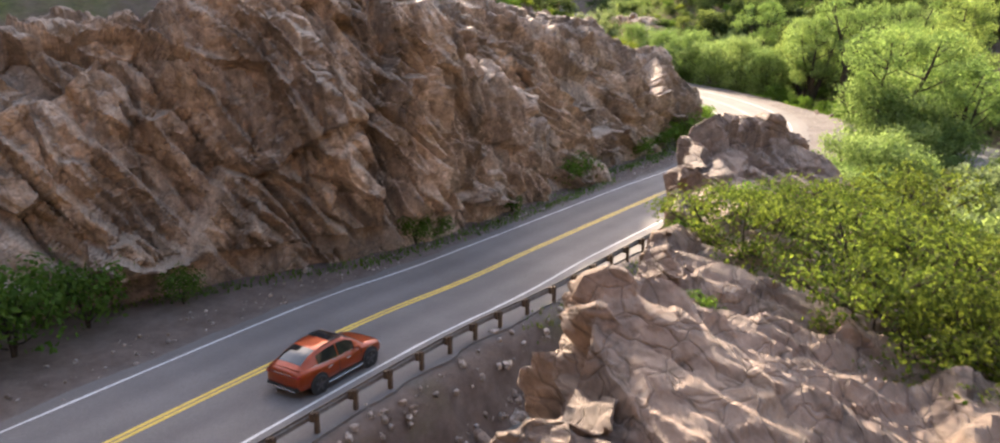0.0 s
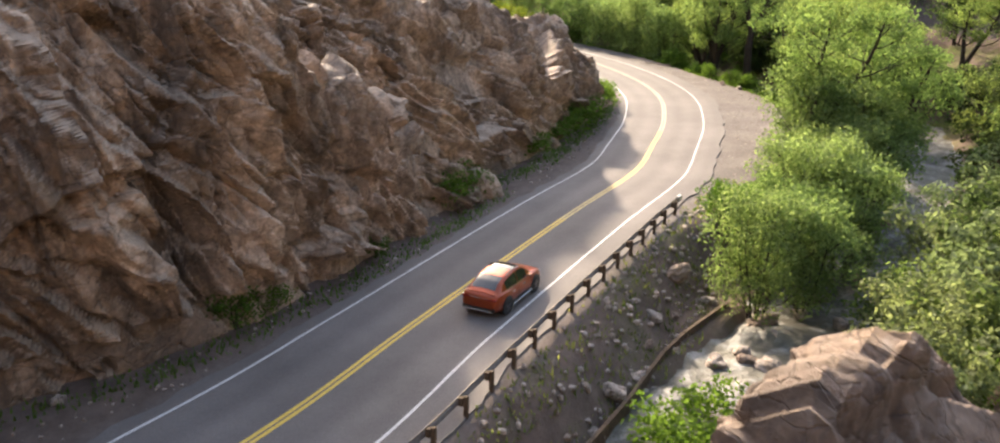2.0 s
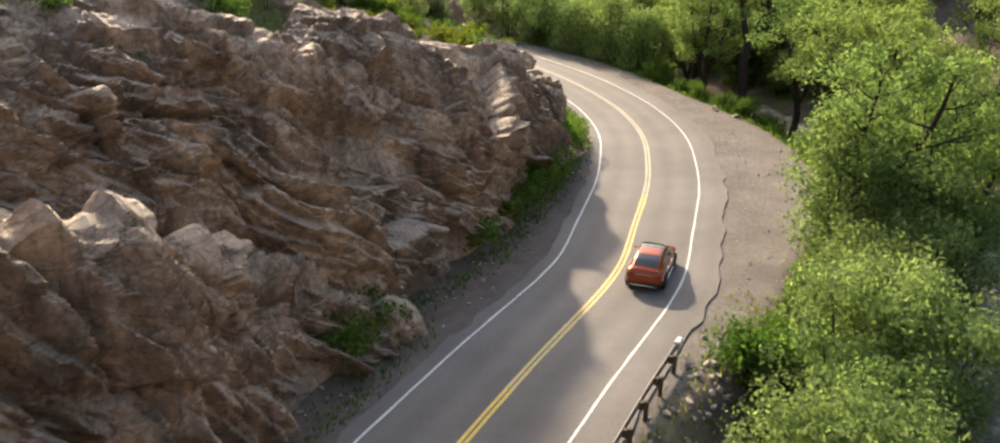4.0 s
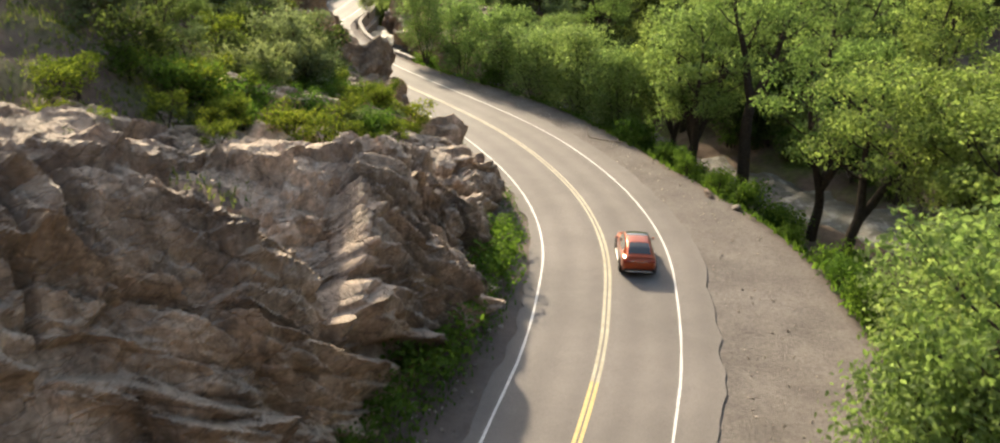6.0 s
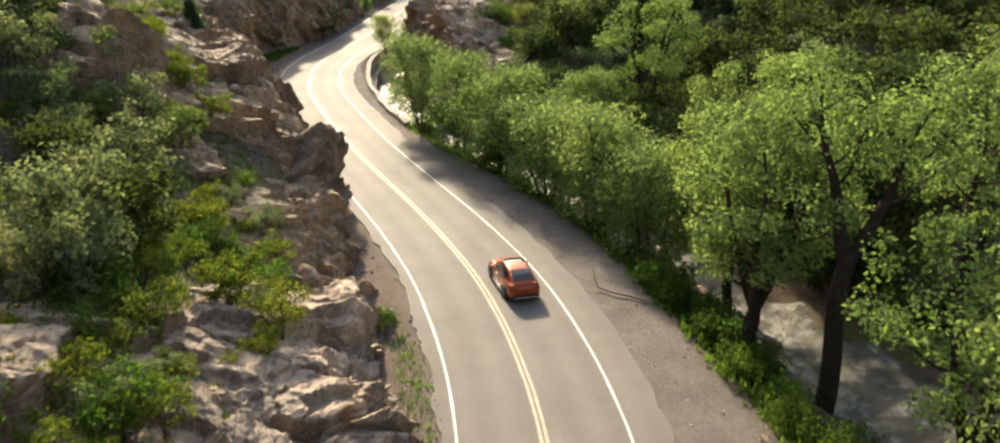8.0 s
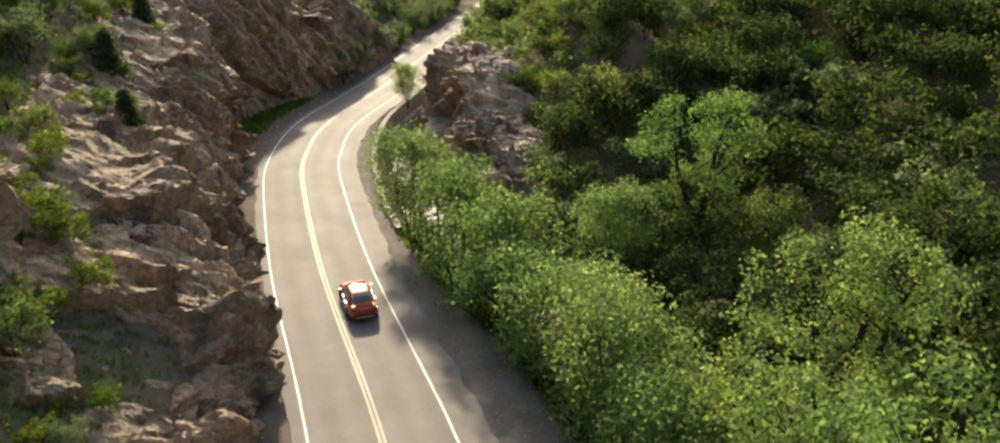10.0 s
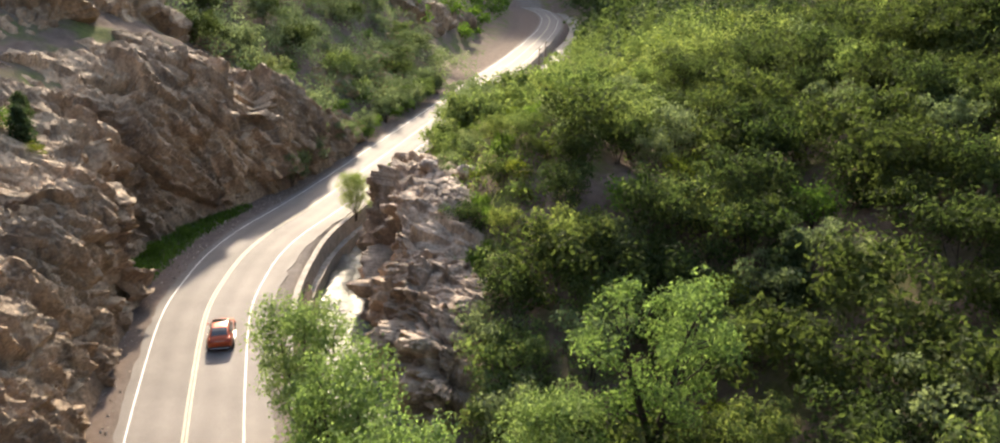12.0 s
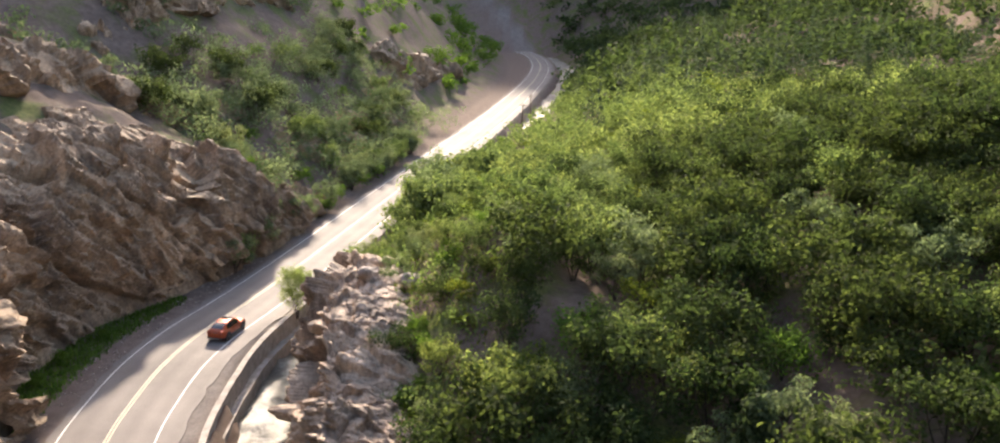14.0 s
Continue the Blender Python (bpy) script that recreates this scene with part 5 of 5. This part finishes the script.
    # the first ridge's bushes, on its far side
    for x, y, kind, s, z in ((4.6, 15.4, "yellow_near", 0.75, 8.7), (5.8, 17.4, "yellow_near", 0.6, 8.9), (7.4, 16.4, "yellow_near", 0.9, 7.9), (8.8, 18.6, "yellow_near", 0.9, 8.0),
                             (6.4, 13.4, "yellow_near", 0.9, 7.5), (8.2, 12.4, "yellow_near", 1.0, 6.5), (10, 15.2, "yellow_near", 1.1, 6.7), (12, 16.8, "yellow_near", 1.2, 5.4),
                             (12.8, 20.4, "oak_b", 1.0, 5.2), (9.8, 10.4, "yellow_near", 1.1, 4.9), (12, 13, "oak_b", 1.0, 4.2), (14.5, 22.5, "oak_b", 1.1, 3.6), (12.5, 24, "grey", 0.7, 5.4),
                             (14.5, 19, "oak_b", 1.0, 3.0), (16, 24, "grey", 1.0, 2.6), (12.2, 26, "grey", 0.8, 4.0), (18.5, 21, "oak_a", 1.1, 2.4), (9.5, 10, "yellow_near", 1.0, 4.4), (13, 10, "oak_b", 1.1, 2.4), (19, 28, "oak_b", 1.1, 1.0), (23, 25, "oak_a", 1.3, 2.4), (22, 33, "grey", 1.1, 0.5),
                             (24, 37, "grey", 1.1, -1.0), (26, 41, "oak_b", 1.1, -1.0), (29, 44, "grey", 1.2, 0.0), (20, 35, "bush", 1.3, -2.2), (17, 33, "bush", 1.2, -2.0), (31, 38, "oak_a", 1.3, 1.0), (35, 44, "oak_b", 1.3, 2.0), (33, 50, "grey", 1.0, 0.5), (38, 52, "oak_a", 1.2, 2.0), (14.5, 29, "bush", 1.0, 0.0), (12.6, 31, "bush", 1.2, None), (13.6, 33.4, "grey", 0.8, None), (16, 36, "bush", 1.2, None), (18.6, 38.2, "grey", 0.9, None), (21.5, 42.6, "bush", 1.2, None), (24.4, 46.2, "grey", 0.9, None), (27.5, 50.5, "bush", 1.1, None), (15.4, 32, "grey", 1.0, None), (20.5, 39.6, "grey", 1.1, None), (24.5, 43, "oak_b", 1.0, None), (28.5, 47, "grey", 1.1, None), (27, 33, "oak_a", 1.4, 2.5), (7, 12, "yellow_near", 0.9, 6.6), (10.8, 12.2, "oak_b", 0.9, 3.8), (9.4, 18.6, "yellow_near", 1.0, 6.6), (15.5, 14, "oak_b", 1.1, 1.8), (16, 20.5, "yellow_near", 1.2, 2.8), (17.5, 17, "oak_b", 1.3, 1.5), (7.2, 9.5, "yellow_near", 0.8, 5.4), (14, 17, "yellow_near", 1.2, 4.2), (13.4, 14.6, "yellow_near", 1.2, 4.4), (11.6, 10.6, "yellow_near", 1.1, 4.2), (15.6, 22.4, "yellow_near", 1.0, 3.6), (17.4, 19.4, "yellow_near", 1.2, 2.6), (3.6, 15.8, "bush", 0.22, 9.9), (3.2, 12.6, "bush", 0.2, 9.6), (5.4, 17.8, "bush", 0.3, 9.9)):
        lift = (0.8 if y < 14 else 0.2) if kind == "yellow_near" and z > 6 else 0.0
        grow(kind, x, y, s, x * 2.1, z if z is None else z + lift)


left_plants()
thicket("bush", "bush_thicket", "low fresh-green bushes scattered along the verges and slopes")
thicket("oak_a", "dark_scrub_thicket", "dark-green scrub oaks thick on the slopes")
thicket("oak_b", "scrub_thicket", "mid-green scrub oaks thick on the slopes")


def forest(name, spots, height, spread, per, leaf, mat, label, seed):
    rng = np.random.default_rng(seed)
    x, y = spots(rng)
    z = land(x, y)
    k = 7
    centres = np.repeat(np.stack([x, y, z], 1), k, 0)
    s = np.repeat(rng.uniform(0.6, 1.3, len(x)), k)
    off = rng.standard_normal((len(centres), 3)) * (spread * 0.55, spread * 0.55, height * 0.22) + (0, 0, height * 0.5)
    centres = centres + off * s[:, None]
    return tagged(new(name, mesh_of(name, *leaves(rng, centres, spread * 0.55 * s, per * len(x), leaf), mat)), label, "woodland", kind="stuff")


def hill_spots(n, x0, x1, y0, y1, gap=0.0):
    def pick(rng):
        x, y = rng.uniform(x0, x1, n), rng.uniform(y0, y1, n)
        p = np.stack([x, y], 1)
        _, d = nearest(CENTRE[::4], p, HEAD[::4])
        _, rd = nearest(RIVER[::4], p, RIVER_HEAD[::4])
        ok = (d > 9) & (-rd > 6.5)
        return x[ok], y[ok]
    return pick


forest("hill_scrub", hill_spots(420, 30, 120, 222, 300), 4.2, 2.4, 190, 0.30, LEAF_OAK, "green scrub covering the far hillside", 501)
# dark leaves here stand in for shade on the upper slope
forest("hill_scrub_dark", hill_spots(420, 72, 180, 120, 330), 5.0, 2.8, 180, 0.36, LEAF_DARK, "green scrub on the upper hillside, leaves darkened for the slope's shade", 502)
forest("hill_scrub_yellow", hill_spots(120, 40, 110, 190, 330), 3.0, 1.9, 180, 0.22, LEAF_YELLOW, "yellow-green scrub among darker bushes", 503)
forest("far_hill_scrub", hill_spots(460, 34, 80, 270, 440), 5.0, 2.8, 170, 0.32, LEAF_OAK, "fresh green trees lining the far river", 509)
forest("far_woods", hill_spots(1500, 60, 330, 330, 760), 9.0, 5.0, 70, 0.95, LEAF_DARK, "dark distant woods on the mountainside", 504)


def conifer_woods(name, n, label, seed):
    """Pointed trees too far off to count."""
    rng = np.random.default_rng(seed)
    x, y = hill_spots(n, 58, 230, 285, 560)(rng)
    per = 120
    z = land(x, y)
    high, wide = rng.uniform(7, 14, len(x)), rng.uniform(1.6, 2.6, len(x))
    u = rng.random((len(x), per)) ** 1.4
    a = rng.uniform(0, 2 * np.pi, u.shape)
    r = wide[:, None] * (1 - u) * rng.uniform(0.6, 1.1, u.shape)
    c = np.stack([x[:, None] + r * np.cos(a), y[:, None] + r * np.sin(a), z[:, None] + 0.6 + high[:, None] * u], -1).reshape(-1, 3)
    out = np.stack([np.cos(a), np.sin(a), np.full(u.shape, -0.35)], -1).reshape(-1, 3)
    side = np.stack([-np.sin(a), np.cos(a), np.zeros(u.shape)], -1).reshape(-1, 3)
    s = rng.uniform(0.35, 0.75, (len(c), 1))
    v = np.stack([c - out * s * 0.5, c + side * s * 0.5, c + out * s, c - side * s * 0.5], 1).reshape(-1, 3)
    return tagged(new(name, mesh_of(name, v, np.arange(len(v)).reshape(-1, 4), LEAF_FIR)), label, "woodland", kind="stuff")


conifer_woods("far_conifers", 900, "dark conifers standing on the distant slope", 511)
forest("hill_understorey", hill_spots(800, 28, 95, 128, 250), 1.6, 1.8, 90, 0.17, LEAF_OAK, "low green undergrowth between the hillside bushes", 507)


def left_spots(n, y0, y1, d0, d1):
    def pick(rng):
        i = rng.integers(*[int(np.argmin(abs(CENTRE[:, 1] - v))) for v in (y0, y1)], n)
        p = CENTRE[i] - RIGHT[i] * rng.uniform(d0, d1, n)[:, None]
        return p[:, 0], p[:, 1]
    return pick


forest("valley_scrub", left_spots(260, 233, 330, 8, 36), 5.0, 2.4, 170, 0.22, LEAF_GREY, "dense grey-green scrub filling the gully beside the far road", 508)
forest("slope_scrub", left_spots(150, 60, 330, 38, 80), 3.6, 2.2, 160, 0.28, LEAF_GREY, "grey-green scrub high on the slope", 505)
forest("slope_scrub_far", left_spots(150, 330, 640, 16, 90), 4.5, 2.8, 150, 0.5, LEAF_BUSH, "scattered green scrub on the far slope", 506)


def grass(name, n, region, size, label, seed, mat=GRASS):
    rng = np.random.default_rng(seed)
    x, y = region(rng, n)
    z = land(x, y)
    yaw, lean = rng.uniform(0, 6.3, n), rng.uniform(0.1, 0.7, n)
    h, w = size * rng.uniform(0.5, 1.3, n), size * 0.22
    base = np.stack([x, y, z - 0.03], 1)
    side = np.stack([-np.sin(yaw), np.cos(yaw), 0 * yaw], 1) * w
    tip = base + np.stack([np.cos(yaw) * lean * h, np.sin(yaw) * lean * h, h], 1)
    v = np.stack([base - side, base + side, tip], 1).reshape(-1, 3)
    return tagged(new(name, mesh_of(name, v, np.arange(3 * n).reshape(-1, 3), mat)), label, "grass", kind="stuff")


grass("slope_grass", 42000, along(56, 180, -27, -8), 0.27, "dry green grass on the slope above the rock", 601)
grass("ledge_grass", 12000, along(128, 182, -25, -11), 0.32, "fresh green grass on the ledges above the road", 607, LEAF_BUSH)
grass("outcrop_grass", 9000, lambda rng, n: (rng.uniform(28, 44, n), rng.uniform(170, 212, n)), 0.35, "pale green grass on top of the outcrop", 606)
grass("verge_grass", 4000, by_edge(18, 118, -1.3, -0.1), 0.26, "green grass at the foot of the cliff", 602, LEAF_BUSH)
grass("pullout_grass", 7000, along(176, 206, -10.5, -6.6), 0.4, "fresh green grass strip below the cliff", 603, LEAF_BUSH)
grass("bank_grass", 3000, along(40, 72, 5.8, 10), 0.26, "thin dry grass on the river bank", 604)
grass("gravel_edge_grass", 12000, by_edge(66, 160, 0.2, 4.5), 0.4, "green grass at the gravel's edge", 605, LEAF_BUSH)


# ---- small things beside the road ----
def fallen_branch():
    root = new("fallen_branch")
    tagged(root, "grey dead branch lying on the gravel", "branch")
    pts = np.array([(35.6, 121.5, 0.12), (36.3, 120.6, 0.16), (37.2, 120.2, 0.10), (38.2, 119.4, 0.12)])
    child("limb", mesh_of("limb", *tube(pts, [0.05, 0.06, 0.07, 0.08]), DEADWOOD, True), root)
    child("twig", mesh_of("twig", *tube(pts[0] + np.array([(0, 0, 0), (-0.1, 0.35, 0.35), (-0.15, 0.6, 0.8)]), [0.04, 0.03, 0.015]), DEADWOOD, True), root)


fallen_branch()


def utility_pole(x, y, h=9.0):
    root = new("utility_pole")
    tagged(root, "dark timber utility pole beside the far road", "utility pole", "roadside poles")
    z = land_at(x, y)
    child("pole", mesh_of("pole", *tube([(0, 0, -0.5), (0, 0, h * 0.5), (0, 0, h)], [0.17, 0.15, 0.12], 10), TIMBER, True), root)
    part("crossarm", box(bmesh.new(), -1.1, 1.1, -0.06, 0.06, h - 0.8, h - 0.65, 0.01), TIMBER, root)
    root.matrix_basis = Matrix.Translation((x, y, z))


utility_pole(46.5, 372)
utility_pole(44.0, 345, 8.0)


# ---- the car ----
def gloss(name, col, rough, metal=0.0, coat=0.0, spec=0.5):
    m, nt, b = material(name, rough, metal, spec)
    dirt = ramp(nt, grain(nt, 3.0, 5, 0.6), (0.3, tuple(c * 0.9 for c in col)), (0.7, tuple(min(1, c * 1.08) for c in col)))
    nt.links.new(dirt, b.inputs["Base Color"])
    b.inputs["Coat Weight"].default_value, b.inputs["Coat Roughness"].default_value = coat, 0.05
    return m


PAINT = gloss("copper_orange_paint", (0.29, 0.042, 0.006), 0.30, 0.55, 0.5)
CAR_GLASS = gloss("tinted_glass", (0.012, 0.014, 0.017), 0.06, 0.0, 0.4, 0.5)
CAR_BLACK = gloss("black_plastic", (0.018, 0.018, 0.018), 0.6)
CHROME = gloss("satin_chrome", (0.62, 0.62, 0.62), 0.25, 0.9)
TYRE = gloss("tyre_rubber", (0.022, 0.022, 0.022), 0.85)
RIM = gloss("dark_alloy", (0.12, 0.12, 0.125), 0.35, 0.8)
RED_LAMP = gloss("red_lamp", (0.22, 0.012, 0.008), 0.15, 0, 0.6)
CLEAR_LAMP = gloss("clear_lamp", (0.6, 0.6, 0.62), 0.12, 0.2, 0.6)

BODY = np.array([(-2.40, 0.70, 0.42, 0.86), (-2.36, 0.80, 0.36, 1.02), (-2.22, 0.89, 0.31, 1.12), (-1.9, 0.945, 0.28, 1.14), (-1.4, 0.97, 0.26, 1.11), (-0.6, 0.955, 0.25, 1.06), (0.3, 0.955, 0.25, 1.05), (0.95, 0.965, 0.26, 1.05),
                 (1.4, 0.97, 0.27, 1.02), (1.8, 0.95, 0.29, 0.97), (2.1, 0.89, 0.32, 0.90), (2.28, 0.78, 0.36, 0.80), (2.36, 0.62, 0.42, 0.66)])
ROOF = np.array([(-2.24, 0.72, 0.70, 1.15), (-1.95, 0.78, 0.665, 1.30), (-1.6, 0.825, 0.635, 1.47), (-1.1, 0.855, 0.62, 1.61), (-0.6, 0.87, 0.62, 1.67), (-0.1, 0.875, 0.625, 1.69), (0.25, 0.875, 0.625, 1.65), (0.6, 0.865, 0.66, 1.49),
                 (0.95, 0.855, 0.72, 1.27), (1.28, 0.80, 0.76, 1.05)])


def ring_body(y):
    w, lo, hi = (np.interp(y, BODY[:, 0], BODY[:, k]) for k in (1, 2, 3))
    half = [(0, lo), (0.8 * w, lo), (0.97 * w, lo + 0.10), (w, 0.5 * (lo + hi) - 0.08), (0.992 * w, 0.5 * (lo + hi) + 0.1), (0.965 * w, hi - 0.14), (0.90 * w, hi - 0.035), (0.7 * w, hi), (0, hi + 0.025)]
    return [(x, y, z) for x, z in half] + [(-x, y, z) for x, z in half[-2:0:-1]]


def on_cabin(y, a, proud=0.0):
    """A point of the cabin: a from 0 at the belt over 0.6 at the roof's edge to 1 at its middle; negative on the left side."""
    wb, wr, hi = (np.interp(y, ROOF[:, 0], ROOF[:, k]) for k in (1, 2, 3))
    belt = np.interp(y, BODY[:, 0], BODY[:, 3]) - 0.03
    hi = max(hi, belt + 0.02)
    s = abs(a)
    knots = [0, 0.08, 0.5, 0.6, 0.75, 1.0]
    x = np.interp(s, knots, [wb + 0.02, wb, wr + 0.05, wr - 0.02, wr * 0.62, 0])
    z = np.interp(s, knots, [belt, belt + 0.04, hi - 0.09, hi - 0.02, hi + 0.005, hi + 0.015])
    side = 1 if a >= 0 else -1
    out = Vector((x, 0, max(z - 0.95, 0.05) * 1.3)).normalized() * proud
    return ((x + out.x) * side, y, z + out.z)


def patch(y0, y1, a0, a1, proud, n=8, m=6, shear=0.0):
    verts = [on_cabin(y0 + (y1 - y0) * i / n + shear * j / m, a0 + (a1 - a0) * j / m, proud) for i in range(n + 1) for j in range(m + 1)]
    return np.array(verts), sheet_faces(n + 1, m + 1)


def build_car():
    car = new("suv_car")
    tagged(car, "copper-orange coupe suv with black glass roof driving on the road", "car")
    ys = np.unique(np.r_[BODY[:, 0], np.linspace(-2.3, 2.3, 30)])
    rings = np.array([ring_body(y) for y in ys])
    v, f = rings.reshape(-1, 3), sheet_faces(len(ys), rings.shape[1], True)
    me = mesh_of("body", v, f, PAINT, True)
    bm = bmesh.new()
    bm.from_mesh(me)
    bmesh.ops.holes_fill(bm, edges=[e for e in bm.edges if e.is_boundary], sides=0)
    bmesh.ops.recalc_face_normals(bm, faces=bm.faces)
    bm.to_mesh(me)
    bm.free()
    child("body", me, car, "glossy copper-orange body shell")
    yc = np.linspace(-2.24, 1.28, 36)
    ac = np.r_[np.linspace(0, 1, 14), np.linspace(-1, 0, 14)[1:]]
    v = np.array([on_cabin(y, a) for y in yc for a in ac])
    f = sheet_faces(len(yc), len(ac))
    child("cabin", mesh_of("cabin", v, f, PAINT, True), car)

    def both(name, mat, y0, y1, a0, a1, proud=0.012, sides=(1, -1), shear=0.0, label=""):
        for s in sides:
            v, f = patch(y0, y1, a0 * s, a1 * s, proud, shear=shear)
            child(name, mesh_of(name, v, f if s < 0 else f[:, ::-1], mat, True), car, label)

    def across(name, mat, y0, y1, a, proud=0.012, label=""):
        v1, _ = patch(y0, y1, a, 1.0, proud, m=8)
        v2, _ = patch(y0, y1, -1.0, -a, proud, m=8)
        n = 9
        g = np.concatenate([v1.reshape(9, n, 3), v2.reshape(9, n, 3)[:, 1:]], 1)
        child(name, mesh_of(name, g.reshape(-1, 3), sheet_faces(9, 2 * n - 1)[:, ::-1], mat, True), car, label)

    across("roof_panel", CAR_GLASS, -0.42, 0.22, 0.62, label="black glass sunroof panel")
    across("windscreen", CAR_GLASS, 0.30, 1.20, 0.58)
    across("rear_window", CAR_GLASS, -2.04, -1.22, 0.64, label="dark sloping rear window")
    both("side_window", CAR_GLASS, -0.28, 0.62, 0.10, 0.46)
    both("side_window", CAR_GLASS, -1.36, -0.34, 0.10, 0.46)
    both("window_trim", CHROME, -1.7, 0.9, 0.045, 0.075, 0.018)
    both("roof_rail", CAR_BLACK, -1.0, 0.2, 0.60, 0.63, 0.03)
    part("tail_spoiler", box(bmesh.new(), -0.72, 0.72, -2.24, -2.06, 1.125, 1.155, 0.01), PAINT, car)
    part("rear_bumper", box(bmesh.new(), -0.80, 0.80, -2.44, -2.2, 0.34, 0.56, 0.05), CAR_BLACK, car, "black lower rear bumper")
    part("skid_plate", box(bmesh.new(), -0.66, 0.66, -2.47, -2.38, 0.36, 0.43, 0.015), CHROME, car, "silver rear skid plate")
    part("front_bumper", box(bmesh.new(), -0.62, 0.62, 2.22, 2.40, 0.36, 0.52, 0.05), CAR_BLACK, car)
    part("grille", box(bmesh.new(), -0.42, 0.42, 2.28, 2.385, 0.54, 0.70, 0.03), CAR_BLACK, car)
    part("light_bar", box(bmesh.new(), -0.78, 0.78, -2.395, -2.33, 0.93, 0.955, 0.006), CHROME, car)
    for s in (1, -1):
        part("tail_light", box(bmesh.new(), min(0.42 * s, 0.83 * s), max(0.42 * s, 0.83 * s), -2.395, -2.24, 0.87, 0.98, 0.02), RED_LAMP, car, "red tail light")
        part("headlight", box(bmesh.new(), min(0.45 * s, 0.80 * s), max(0.45 * s, 0.80 * s), 2.05, 2.27, 0.68, 0.80, 0.03), CLEAR_LAMP, car)
        mirror = part("wing_mirror", box(bmesh.new(), min(0.93 * s, 1.12 * s), max(0.93 * s, 1.12 * s), 0.62, 0.78, 1.03, 1.18, 0.04), PAINT, car)
        part("mirror_glass", box(bmesh.new(), min(0.96 * s, 1.09 * s), max(0.96 * s, 1.09 * s), 0.60, 0.625, 1.06, 1.15, 0.008), CHROME, mirror)
        part("running_board", box(bmesh.new(), min(0.88 * s, 1.02 * s), max(0.88 * s, 1.02 * s), -0.98, 0.98, 0.27, 0.33, 0.015), CHROME, car, "silver running board")
        part("sill", box(bmesh.new(), min(0.90 * s, 0.975 * s), max(0.90 * s, 0.975 * s), -1.0, 1.0, 0.30, 0.42, 0.02), CAR_BLACK, car)
        for y in (-0.85, 0.18):
            part("door_handle", box(bmesh.new(), min(0.94 * s, 0.985 * s), max(0.94 * s, 0.985 * s), y - 0.12, y + 0.12, 0.875, 0.905, 0.01), CHROME, car)
        for y in (-0.33, 0.92):
            part("door_seam", box(bmesh.new(), min(0.955 * s, 0.966 * s), max(0.955 * s, 0.966 * s), y - 0.008, y + 0.008, 0.44, 0.98), CAR_BLACK, car)
        for y in (1.42, -1.42):
            bm = bmesh.new()
            bmesh.ops.create_cone(bm, cap_ends=True, segments=32, radius1=0.455, radius2=0.455, depth=0.05, matrix=pose(0.965 * s, y, 0.40, 0, 90, 0))
            part("wheel_arch", bm, CAR_BLACK, car)
    wheels = []
    prof = [(0.0, 0.10), (0.20, 0.11), (0.265, 0.125), (0.33, 0.13), (0.365, 0.11), (0.375, 0.06), (0.375, -0.06), (0.365, -0.11), (0.33, -0.13), (0.2, -0.12), (0.0, -0.12)]
    for x, y in ((0.89, 1.42), (-0.89, 1.42), (0.89, -1.42), (-0.89, -1.42)):
        wheel = new("wheel")
        wheel.parent = car
        ang = np.linspace(0, 2 * np.pi, 32, endpoint=False)
        v = np.array([(w, r * math.cos(t), r * math.sin(t)) for r, w in prof[2:-1] for t in ang])
        child("tyre", mesh_of("tyre", v, sheet_faces(len(prof) - 3, 32, True), TYRE, True), wheel)
        bm = bmesh.new()
        bmesh.ops.create_cone(bm, cap_ends=True, segments=32, radius1=0.27, radius2=0.27, depth=0.16, matrix=pose(0, 0, 0, 0, 90, 0))
        side = 1 if x > 0 else -1
        for k in range(5):
            made = bmesh.ops.create_cube(bm, size=1, matrix=pose(0, 0, 0, k * 72, 0, 0) @ Matrix.Translation((0.09 * side, 0, 0.14)) @ Matrix.Diagonal((0.06, 0.07, 0.24, 1)))
        part("rim", bm, RIM, wheel, "dark five-spoke alloy rim")
        wheels.append((wheel, x, y))
    return car, wheels


CAR, WHEELS = build_car()
# seconds and metres along the road
CAR_WAY = [(0, 63.2), (1, 75.1), (2, 87.2), (3, 99.6), (4, 112.3), (5, 125.2), (6, 138.3), (7, 151.4), (8, 164.4), (9, 177.2), (10, 190.0), (11, 202.7), (12, 215.7), (13, 229.3), (14, 244.2)]


def car_distance(t):
    return float(np.interp(t, CAR_TIMES, CAR_SMOOTH))


CAR_TIMES = np.arange(0, 14.01, 1 / 30)
CAR_SMOOTH = np.polyval(np.polyfit([r[0] for r in CAR_WAY], [r[1] for r in CAR_WAY], 5), CAR_TIMES)


def on_lane(s, d):
    k = np.clip(s / STEP, 0, len(CENTRE) - 2)
    at = [np.interp(k, np.arange(len(CENTRE)), a[:, j]) for a in (CENTRE, RIGHT) for j in (0, 1)]
    return at[0] + at[2] * d, at[1] + at[3] * d, math.degrees(math.atan2(at[3], at[2]))


def motions():
    rows = []
    for t in np.arange(0, 14.01, 0.25):
        x, y, yaw = on_lane(car_distance(t), float(np.interp(t, (0, 1.2, 2.2, 4.7, 7, 8, 9, 11.5, 12.3, 14), (2.5, 2.2, 2.1, 1.6, 1.55, 1.75, 1.6, 1.45, 1.8, 2.5))))
        rows.append((float(t), pose(x, y, 0.022, 0, 0, yaw)))
    walk(CAR, rows)
    for wheel, x, y in WHEELS:
        walk(wheel, [(float(t), pose(x, y, 0.375, -math.degrees(car_distance(t) / 0.375), 0, 0)) for t in CAR_TIMES])


motions()
